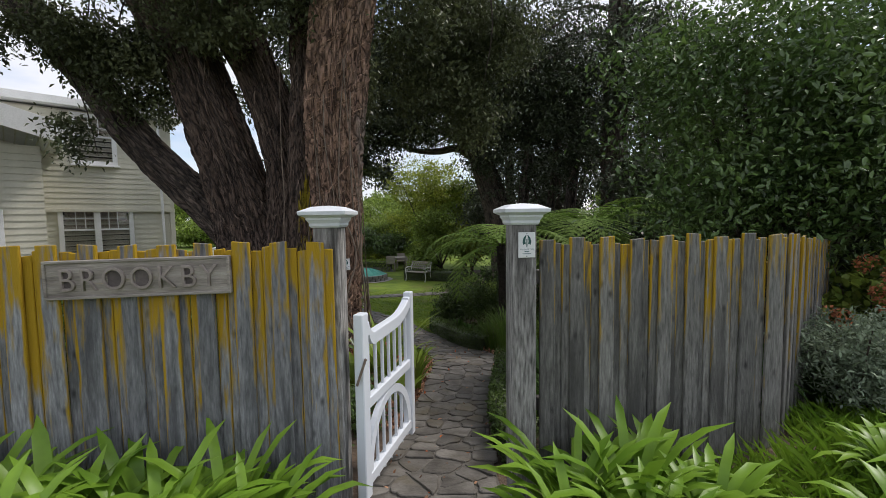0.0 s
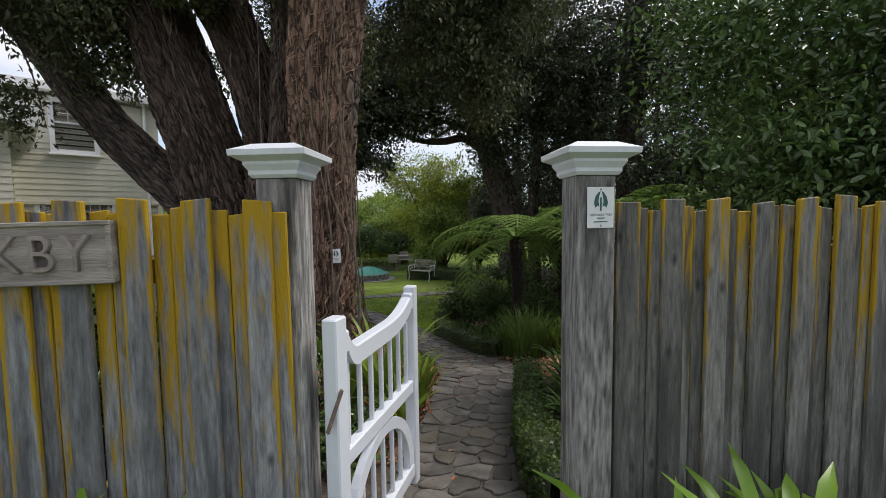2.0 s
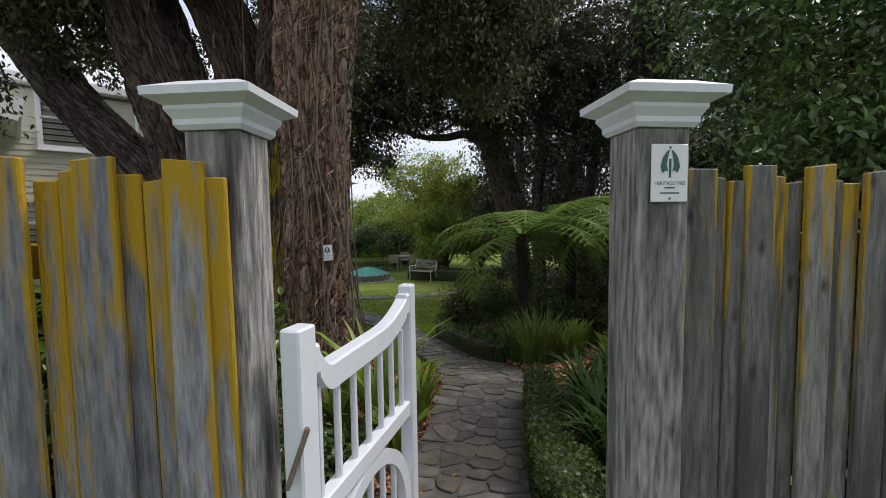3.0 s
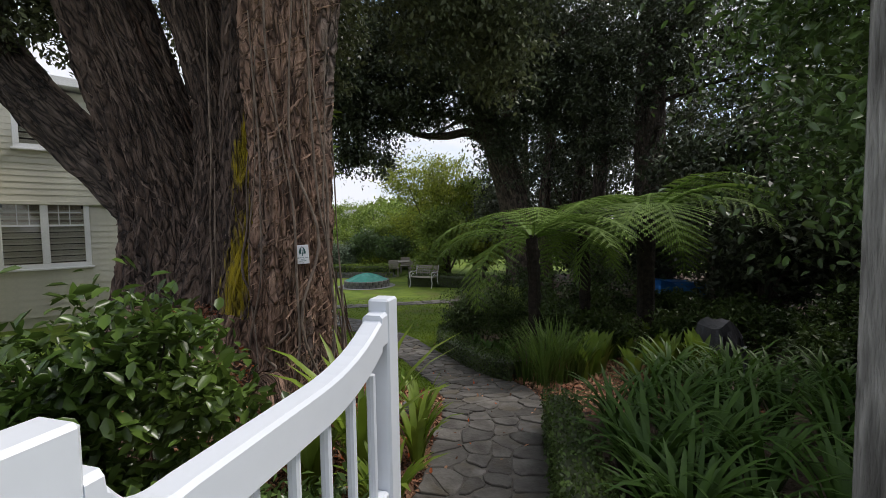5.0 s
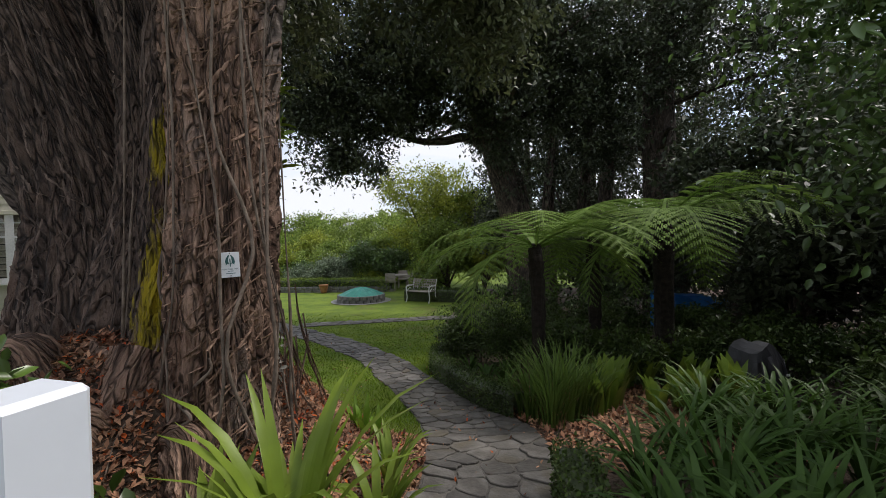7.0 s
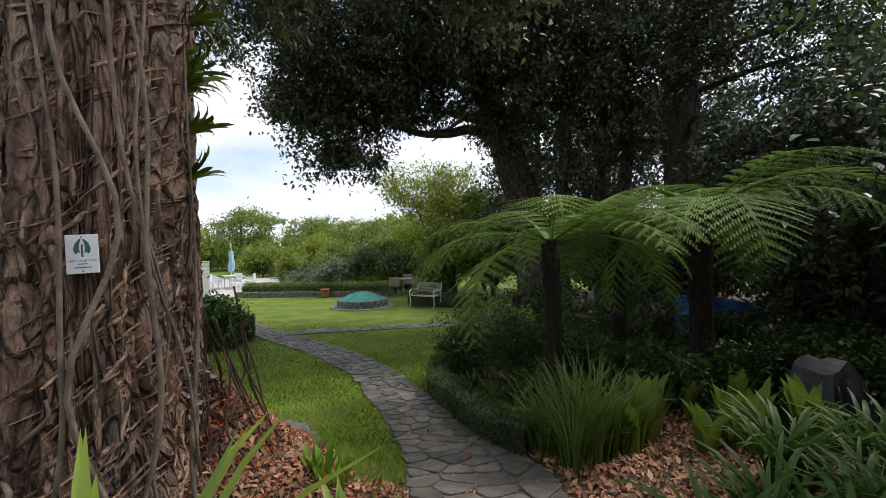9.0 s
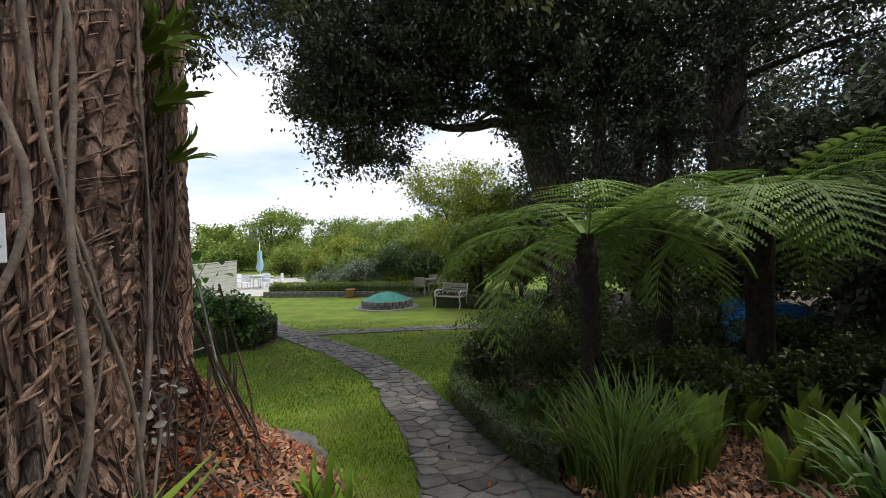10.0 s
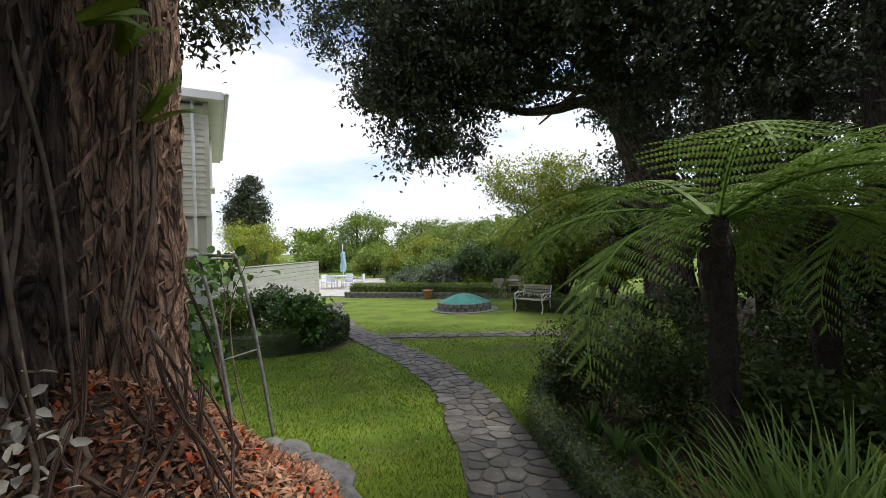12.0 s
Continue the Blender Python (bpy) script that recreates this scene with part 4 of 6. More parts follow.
# ---- the dark trees over the bed ----
def dark_trees():
    o = Vector((1.9, 16.3, 0))
    base = thing("tree", Matrix.Translation(o), "broad dark evergreen tree with a leaning trunk and low spreading branches", "tree")
    r = np.random.default_rng(12)

    def at(pts):
        return [(x - o.x, y - o.y, z, q) for x, y, z, q in pts]
    limb("trunk", at([(2.4, 16.5, -0.9, 0.55), (2.2, 16.4, 1.0, 0.45), (1.9, 16.2, 2.8, 0.42), (1.45, 16, 4.2, 0.38), (0.95, 16, 5.8, 0.3), (0.4, 16, 7.5, 0.22), (-0.2, 16, 10, 0.1)]),
         BARKDARK, base, n=60, seg=40, ridge=0.03, lump=0.1, seed=2)
    limb("limb", at([(1.45, 16, 4.1, 0.18), (0.6, 15.9, 4.72, 0.15), (-0.2, 15.8, 4.62, 0.12), (-0.97, 15.8, 4.66, 0.09), (-2.2, 15.6, 5.0, 0.05), (-3.2, 15.4, 4.6, 0.03)]), BARKDARK, base, n=40, seg=12, lump=0.2)
    for x, y, q in ((3.3, 17.4, 0.2), (4.3, 17.0, 0.16), (5.3, 17.8, 0.22), (2.9, 15.8, 0.12)):
        limb("upright_stem", at([(x, y, -0.9, q * 1.2), (x - 0.1, y, 2.5, q), (x + 0.15, y, 5, q * 0.8), (x - 0.1, y, 8, q * 0.4)]), BARKDARK, base, n=24, seg=14, lump=0.15, seed=int(x * 10))
    veil = [(1.5, 15.4, 4.2, 0.8, 0.6, 1.0), (2.4, 15.6, 3.6, 0.9, 0.6, 1.1), (3.4, 16.2, 4.2, 1.1, 0.6, 1.4), (0.9, 15.5, 5.2, 0.9, 0.6, 0.8), (4.6, 16.4, 4.4, 1.1, 0.7, 1.5)]
    leaves("inner_foliage", cloud(veil, 9000, 170, 0.17, 0.2) - np.array(o), 0.11, LEAF_DARK, base, width=0.5, lean=(0, 0, -0.6))
    for k in range(16):
        a, z = r.uniform(0, 2 * math.pi), r.uniform(3.6, 8)
        ln = r.uniform(2.2, 4.6)
        x0 = 1.9 - 0.25 * (z - 2.8)
        c, s = math.cos(a), math.sin(a)
        limb("branch", at([(x0, 16, z, 0.13), (x0 + c * ln * 0.4, 16 + s * ln * 0.4, z + 0.9, 0.09), (x0 + c * ln, 16 + s * ln, z + r.uniform(0.4, 2.2), 0.025)]), BARKDARK, base, n=14, seg=8, lump=0.2, seed=k)
    blobs = [(0.8, 16.2, 8.0, 4.6, 3.6, 3.2), (-2.8, 15.2, 6.6, 2.3, 2.0, 2.6), (-3.2, 15.0, 4.5, 1.0, 1.2, 1.4), (-4.6, 15.2, 8.6, 2.0, 2.0, 2.6), (-3.9, 15.1, 5.8, 1.2, 1.2, 1.4), (-1.2, 15.4, 6.2, 1.8, 1.6, 1.6),
             (1.0, 14.2, 7.0, 2.6, 1.8, 2.0), (3.6, 15.6, 6.2, 2.4, 2.0, 2.4), (-2.5, 15.3, 4.3, 1.0, 0.9, 1.0), (-1.4, 15.5, 5.3, 1.1, 0.9, 0.8), (-3.2, 15.2, 5.6, 1.4, 1.0, 1.3)]
    leaves("crown", cloud(blobs, 135000, 1700, 0.22, 0.35) - np.array(o), 0.135, LEAF_DARK, base, width=0.5)
    o2 = Vector((6.7, 17, 0))
    b2 = thing("tree", Matrix.Translation(o2), "tall dark evergreen tree with straight upright trunk", "tree")
    limb("trunk", [(0, 0, -0.9, 0.55), (0, 0, 2, 0.48), (-0.05, 0, 5, 0.45), (0.05, 0, 9, 0.35), (0, 0, 13, 0.15)], BARKDARK, b2, n=60, seg=40, ridge=0.03, lump=0.1, seed=5)
    for k in range(22):
        a, z = r.uniform(0, 2 * math.pi), r.uniform(2.5, 10)
        ln = r.uniform(1.8, 4.2)
        c, s = math.cos(a), math.sin(a)
        limb("branch", [(0, 0, z, 0.10), (c * ln * 0.5, s * ln * 0.5, z + 0.3, 0.07), (c * ln, s * ln, z + r.uniform(-0.3, 1.2), 0.02)], BARKDARK, b2, n=12, seg=7, lump=0.2, seed=k)
    blobs = [(0, 0, 8.6, 3.4, 2.8, 2.4), (-2.4, -1.5, 6.8, 2.0, 1.8, 2.2), (2.8, -1.5, 6.2, 2.6, 2.0, 2.6), (0.4, -2.0, 7.2, 2.4, 1.6, 2.2), (3.4, -3, 4.2, 1.8, 1.6, 1.8)]
    leaves("crown", cloud(blobs, 42000, 640, 0.24, 0.3), 0.135, LEAF_DARK, b2, width=0.5)


dark_trees()


def crown_tree(x, y, h, r, mat, label, n=9000, size=0.25, blobs=None, trunk=0.2, bark=BARKDARK, stems=1, seed=1, category="tree", clump=0.3, low=0.25):
    """A leafy tree or tall shrub: stems, some boughs, a crown of clumps."""
    g = np.random.default_rng(seed)
    z0 = gz(x, y)
    base = thing("tree" if category == "tree" else "shrub", pose(x, y, z0), label, category)
    if blobs is None:
        blobs = [(0, 0, h * 0.66, r * 0.75, r * 0.75, h * 0.32)]
        for _ in range(6):
            a = g.uniform(0, 6.28)
            blobs.append((math.cos(a) * r * 0.55, math.sin(a) * r * 0.55, h * g.uniform(low + 0.15, 0.8), r * 0.45, r * 0.45, h * 0.19))
    for s in range(stems):
        a = g.uniform(0, 6.28)
        d = 0 if stems == 1 else r * 0.25
        limb("trunk", [(0, 0, -0.15, trunk), (math.cos(a) * d * 0.4, math.sin(a) * d * 0.4, h * 0.3, trunk * 0.75), (math.cos(a) * d, math.sin(a) * d, h * 0.8, trunk * 0.25)], bark, base, n=14, seg=10, lump=0.15, seed=s)
    for b in blobs[1:]:
        limb("bough", [(0, 0, h * low, trunk * 0.5), (b[0] * 0.5, b[1] * 0.5, (h * low + b[2]) / 2, trunk * 0.35), (b[0], b[1], b[2], trunk * 0.12)], bark, base, n=10, seg=6)
    leaves("crown", cloud(blobs, n, max(20, n // 70), clump, 0.4), size, mat, base, oval=y < 7)
    return base


# broad-leaved tree behind the fence and the dark growth that closes the garden on that side
crown_tree(4.6, 6.2, 5.6, 2.3, LEAF_GLOSS, "broad glossy-leaved evergreen tree behind the fence", n=42000, size=0.102, seed=3, trunk=0.14, stems=3, clump=0.32, low=0.15,
           blobs=[(0, 0, 3.6, 1.9, 1.8, 1.7), (-0.9, -0.6, 2.4, 1.0, 0.9, 0.8), (0.9, -0.9, 2.5, 1.2, 0.9, 1.0), (-0.9, 0.2, 4.4, 1.2, 1.2, 1.0), (1.2, -0.4, 4.2, 1.3, 1.2, 1.2), (0.1, -1.2, 3.4, 1.2, 0.7, 1.1), (2.2, 0.2, 3.0, 1.4, 1.2, 1.6)])
for i, (x, y, h, r) in enumerate(((8.2, 7.5, 4.0, 1.8), (8.4, 10.8, 4.2, 1.8), (8.0, 14.0, 4.0, 1.8), (6.8, 16.0, 3.4, 1.5), (4.6, 16.4, 3.2, 1.4), (6.3, 11.0, 3.2, 1.3), (7.4, 9.6, 5.6, 2.2), (9.2, 12.5, 7, 2.6), (6.6, 13.0, 5.6, 1.7), (10.5, 17, 8, 3.0), (5.2, 19.5, 8, 2.6), (8.8, 21, 8, 3.0), (7.4, 6.0, 5.4, 2.0), (2.5, 21, 6, 1.8))):
    crown_tree(x, y, h, r, LEAF_DARK, "dense dark evergreen tree closing the garden's side", n=8500, size=0.17, seed=20 + i, trunk=0.22, clump=0.34, low=0.12)

for i, (x, y, h, r) in enumerate(((3.8, 24.5, 11, 3.0), (7.2, 25.5, 12, 3.2), (11.2, 24.5, 12, 3.2), (14.2, 19, 11, 3.2), (14, 13, 10, 3.0), (13, 8, 9, 2.8))):
    crown_tree(x, y, h, r, LEAF_DARK, "tall dark evergreen tree behind the garden", n=6500, size=0.26, seed=40 + i, trunk=0.3, clump=0.42, low=0.1)

# ---- tree ferns ----
def frond_mesh(length, arch, seed):
    g = np.random.default_rng(seed)
    n = 18
    pts = []
    x = z = 0.0
    a = radians(34)
    for i in range(n + 1):
        pts.append((x, z, a))
        x += math.cos(a) * length / n
        z += math.sin(a) * length / n
        a -= arch / n * (0.6 + 0.8 * i / n)
    V, Fq = [], []

    def quad(p0, p1, p2, p3):
        k = len(V)
        V.extend((p0, p1, p2, p3))
        Fq.append((k, k + 1, k + 2, k + 3))
    for i in range(n):
        f = i / n
        x, z, a = pts[i]
        x2, z2, _ = pts[i + 1]
        w = 0.011 * (1 - f) + 0.002
        quad((x, -w, z), (x2, -w, z2), (x2, w, z2), (x, w, z))
        quad((x, 0, z - w * 1.3), (x2, 0, z2 - w * 1.3), (x2, w, z2), (x, w, z))
        if f < 0.10:
            continue
        pl = length * 0.30 * math.sin(min(1, (f - 0.04) * 2.1) * math.pi / 2) * (1 - max(0, f - 0.45) / 0.56) ** 0.8 + 0.015
        for side in (-1, 1):
            # a pinna with its pinnules, drooping outwards
            m = max(4, int(pl / 0.0135))
            sweep = 0.32 + 0.2 * f + g.normal() * 0.05
            droop = 0.30 + g.normal() * 0.05
            for j in range(m):
                u = (j + 0.5) / m
                d = u * pl
                bx = x + math.cos(a) * d * sweep
                bz = z + math.sin(a) * d * sweep - droop * d * (0.15 + 0.65 * u)
                by = side * d
                ql = 0.0225 * (1 - u) ** 0.45 * (0.6 + pl * 1.5) + 0.003
                hw = pl / m * 0.47
                for t in (-1, 1):
                    ex, ez = bx + math.cos(a) * ql * t, bz + math.sin(a) * ql * t - 0.25 * ql
                    quad((bx, by - side * hw, bz), (ex + 0.008, by + side * hw * 0.2, ez), (ex + 0.012, by + side * hw * 0.9, ez), (bx, by + side * hw, bz))
    me = bpy.data.meshes.new("frond")
    me.from_pydata(V, [], Fq)
    me.materials.append(FROND)
    return me


FRONDS = [frond_mesh(1.0, 1.5 + 0.2 * k, 40 + k) for k in range(4)]


def tree_fern(x, y, top, size, n, seed, trunk_r, label):
    g = np.random.default_rng(seed)
    z0 = gz(x, y)
    base = thing("tree_fern", pose(x, y, z0), label, "tree fern", "tree ferns over the bed")
    h = top - z0
    limb("trunk", [(0.08, 0.1, -0.1, trunk_r * 1.5), (0.03, 0.04, h * 0.4, trunk_r), (0, 0, h * 0.85, trunk_r * 1.05), (0, 0, h + 0.03, trunk_r * 0.6)], FERNTRUNK, base, n=30, seg=24, ridge=0.02, ridges=14, seed=seed)
    for i in range(n):
        ob = new("frond", FRONDS[i % 4])
        ob.parent = base
        az = -75 + 360 * i / n + g.normal() * 6
        s = size * g.uniform(0.85, 1.08)
        ob.matrix_local = pose(0, 0, h, 0, g.uniform(-24, 12) + ((0, 4, 18) if math.sin(radians(az)) < -0.3 else (14, 0, 30))[i % 3], az) @ pose(trunk_r * 0.5, 0, 0, g.normal() * 8) @ Matrix.Diagonal((s, s, s, 1))
    return base


tree_fern(1.24, 9.25, 1.64, 1.95, 13, 3, 0.075, "tree fern with arching green fronds over a slim dark trunk")
tree_fern(3.55, 10.3, 1.98, 2.4, 15, 6, 0.12, "large tree fern with wide arching fronds and thick dark trunk")
tree_fern(2.45, 10.5, 1.75, 1.6, 9, 9, 0.08, "tree fern with drooping fronds between two others")


# ---- strap-leaved plants ----
SEG_F = blade_faces(6)
PROTO = {}


def strap_clump(name, x, y, mat, n, length, width, arch, label, category="plant", group="", base_r=0.07, scale_z=1.0, parts=False, sink=0.02, rise=(0.93, 0.93), taper=0.75):
    if parts and n <= 100:
        key = (name, n, width, arch, parts if isinstance(parts, str) else "", rng.integers(0, 3))
        m = pose(x, y, gz(x, y) - sink, 0, 0, rng.uniform(0, 360)) @ Matrix.Diagonal((length,) * 3 + (1,))
        if key in PROTO:
            ob = copy_thing(PROTO[key], Matrix.Identity(4))
            ob.matrix_basis = m
            return tagged(ob, label, category, group)
        base = thing(name, m, label, category, group)
        PROTO[key] = base
        v = strap_verts(n, 1.0, width / length, arch, base_r / length, rise=rise, taper=taper)
        for k in range(n):
            quads("leaf", v[k:k + 1], 21, SEG_F, mat, base, smooth=True)
        return base
    v = strap_verts(n, length, width, arch, base_r)
    if not parts:
        ob = quads(name, v, 21, SEG_F, mat, smooth=True)
        ob.matrix_world = pose(x, y, gz(x, y) - sink)
        return tagged(ob, label, category, group)
    base = thing(name, pose(x, y, gz(x, y) - sink), label, category, group)
    for k in range(n):
        quads("leaf", v[k:k + 1], 21, SEG_F, mat, base, smooth=True)
    return base


g1 = np.random.default_rng(5)
AG = "agapanthus clump with arching bright green strap leaves, before the fence"
for x, y, s in ((-1.15, 2.1, 0.6), (-1.55, 2.05, 0.62), (-1.95, 2.0, 0.66), (-2.5, 1.95, 0.66), (-2.1, 1.8, 0.6), (-1.3, 1.75, 0.55), (-2.9, 1.9, 0.6), (-0.95, 1.95, 0.55), (-1.35, 1.9, 0.62), (-1.75, 1.85, 0.6), (-1.1, 1.6, 0.5), (-1.5, 1.55, 0.55), (-1.95, 1.6, 0.62), (-2.3, 1.8, 0.7), (-2.7, 1.75, 0.65), (-0.8, 1.75, 0.42),
                (0.72, 2.28, 0.62), (1.0, 2.2, 0.66), (0.62, 1.95, 0.5), (0.95, 1.8, 0.52), (1.3, 2.0, 0.5), (1.25, 2.45, 0.45)):
    strap_clump("agapanthus", x, y, STRAP, 46, s * 1.28, 0.060, 2.1, AG, "plant", "agapanthus along the fence", parts=True, rise=(0.6, 0.97), taper=0.82)
for x, y, s in ((2.0, 1.7, 0.6), (2.3, 1.5, 0.6), (1.75, 1.5, 0.5), (2.6, 1.9, 0.7), (2.95, 2.2, 0.7), (2.5, 2.3, 0.5)):
    strap_clump("agapanthus", x, y, STRAP, 42, s * 0.9, 0.050, 2.2, AG, "plant", "agapanthus along the fence", parts=True, rise=(0.6, 0.97), taper=0.82)

# beds: dark lilies by the path, spears by the great tree, grassy clumps, broad lilies
for k in range(96):
    x, y = g1.uniform(0.95, 4.6), g1.uniform(3.6, 7.4)
    if x < 0.95 + 0.12 * (y - 4) or y > 6.5 and x < 2.3:
        continue
    strap_clump("lily_clump", x, y, STRAP_DARK, 28, g1.uniform(0.6, 0.85), 0.033, 2.5, "dense clump of dark green arching strap leaves in the bed", "plant", "strap-leaved clumps in the bed", parts=True)
for x, y in ((1.0, 4.25), (1.12, 4.75), (1.15, 5.2), (1.25, 5.65), (1.35, 6.1), (1.5, 5.0), (1.7, 6.3), (1.62, 5.6)):
    strap_clump("lily_clump", x, y, STRAP_DARK, 28, g1.uniform(0.6, 0.75), 0.033, 2.5, "dense clump of dark green arching strap leaves in the bed", "plant", "strap-leaved clumps in the bed", parts=True)
for x, y, s in ((-0.72, 5.00, 0.84), (-0.82, 5.3, 0.55), (-0.40, 5.5, 0.45), (-0.50, 4.65, 0.45), (-1.05, 4.95, 0.5), (-0.42, 6.1, 0.36)):
    strap_clump("spear_plant", x, y, SPEAR, 26, s * 1.5, 0.058, 1.5, "clump of light green spear-shaped leaves beside the great tree", "plant", "spear plants by the path", parts=True)
for x, y, s in ((-0.78, 6.95, 0.36), (-0.68, 7.05, 0.3), (-0.88, 7.0, 0.3)):
    strap_clump("agapanthus", x, y, STRAP, 9, s, 0.05, 1.0, "young agapanthus with upright light green leaves by the lawn", "plant", "young agapanthus", parts="young")
for x, y, s in ((1.05, 7.55, 0.85), (1.3, 7.75, 0.9), (1.2, 8.1, 0.85), (0.9, 7.9, 0.7), (1.55, 8.0, 0.7)):
    strap_clump("grass_clump", x, y, GRASSY, 90, s * 1.15, 0.013, 1.5, "tall clump of narrow dark green grassy leaves", "plant", "grassy clumps in the bed", base_r=0.14, parts=True)
for k in range(24):
    x, y = g1.uniform(1.6, 3.6), g1.uniform(7.9, 10.2)
    strap_clump("broad_lily", x, y, LILY, 16, g1.uniform(0.5, 0.7), 0.11, 0.8, "broad upright green and yellowing leaves growing thickly in the bed", "plant", "broad-leaved lilies", base_r=0.08, parts=True)
for x, y in ((0.75, 9.0), (0.5, 9.5), (0.8, 9.7), (0.3, 10.0)):
    strap_clump("lily_clump", x, y, STRAP_DARK, 24, 0.5, 0.035, 1.8, "low clump of dark strap leaves behind the hedge", "plant", "strap-leaved clumps in the bed", parts=True)


# ---- shrubs and hedges ----
def shrub(x, y, r, h, mat, label, n=3000, size=0.07, width=0.5, z=None, name="shrub", category="shrub", group="", clump=0.08):
    z0 = gz(x, y) if z is None else z
    base = thing(name, pose(x, y, z0), label, category, group)
    g = np.random.default_rng(int(abs(x * 91 + y * 37) * 10) % 9999)
    blobs = [(0, 0, h * 0.5, r * 0.8, r * 0.8, h * 0.45)]
    for _ in range(5):
        a = g.uniform(0, 6.28)
        blobs.append((math.cos(a) * r * 0.5, math.sin(a) * r * 0.5, h * g.uniform(0.3, 0.75), r * 0.5, r * 0.5, h * 0.28))
    for k in range(6):
        b = blobs[k]
        limb("stem", [(b[0] * 0.15, b[1] * 0.15, -0.05, 0.016), (b[0] * 0.5, b[1] * 0.5, b[2] * 0.6, 0.011), (b[0], b[1], b[2] + h * 0.2, 0.004)], BARKDARK, base, n=8, seg=6)
    leaves("foliage", cloud(blobs, n, max(12, n // 40), clump, 0.5), size, mat, base, width=width, lean=(0, 0, 0.15), facing=0.6, oval=size > 0.08 and y < 9)
    return base


shrub(-1.75, 4.15, 0.72, 1.5, LEAF_OVAL, "rounded shrub with glossy dark green oval leaves behind the fence", n=8500, size=0.082)
shrub(-2.7, 3.95, 0.8, 1.55, LEAF_OVAL, "rounded shrub with glossy dark green oval leaves beside the fence", n=8500, size=0.082)
shrub(-0.95, 4.2, 0.35, 0.5, LEAF_GLOSS, "low glossy green shrub beside the open gate", n=1200, size=0.07)
shrub(0.55, 11.2, 0.85, 1.35, LEAF_HEDGE, "dense dark rounded shrub at the bend of the path", n=9000, size=0.06)
shrub(1.2, 10.4, 0.8, 1.2, LEAF_HEDGE, "dense dark rounded shrub under the tree fern", n=7000, size=0.06)
shrub(0.9, 12.6, 0.9, 1.3, LEAF_MID, "leafy green shrub edging the lawn", n=5000, size=0.07)
for x, y, r_, h_ in ((4.4, 9.0, 0.9, 1.0), (5.2, 8.0, 1.0, 1.1), (5.6, 10.2, 1.0, 1.0), (4.9, 11.8, 1.0, 0.8), (2.6, 11.8, 1.0, 1.4), (3.9, 12.8, 1.2, 1.6), (6.3, 8.6, 1.1, 1.6), (5.6, 6.8, 1.0, 1.2), (2.0, 13.6, 1.0, 1.5), (4.6, 7.3, 0.7, 0.7), (1.75, 9.7, 0.6, 0.95), (2.75, 9.75, 0.6, 0.9), (3.9, 9.6, 0.6, 0.9)):
    shrub(x, y, r_, h_, LEAF_HEDGE, "dark leafy shrub filling the shaded bed under the trees", n=4200, size=0.085, group="shade shrubs")
for x, y, r_, h_ in ((5.3, 13.2, 0.8, 0.75), (6.3, 13.4, 0.8, 0.7), (4.9, 12.4, 0.7, 0.7)):
    shrub(x, y, r_, h_, LEAF_HEDGE, "low dark shrub before the blue tarpaulin", n=3000, size=0.085, group="shade shrubs")
shrub(3.5, 3.6, 0.55, 0.95, LEAF_GREY, "sprawling grey-green soft-leaved shrub by the fence end", n=5000, size=0.06, width=0.35)
shrub(4.3, 4.0, 0.7, 0.95, LEAF_GREY, "sprawling grey-green soft-leaved shrub", n=4000, size=0.06, width=0.35)


def hydrangea(x, y):
    b = shrub(x, y, 0.9, 1.65, LEAF_MID, "hydrangea bush with faded reddish flower heads", n=3000, size=0.12, width=0.7)
    g = np.random.default_rng(77)
    for k in range(24):
        a, e = g.uniform(3.0, 6.6), g.uniform(0.1, 1.3)
        c = np.array([math.cos(a) * math.cos(e) * 0.85, math.sin(a) * math.cos(e) * 0.85, 0.75 + math.sin(e) * 0.85])
        d = unit(g.normal(size=(90, 3))) * 0.095
        leaves("flower_head", c + d, 0.04, BLOOM, b, width=0.9)


hydrangea(5.0, 4.85)


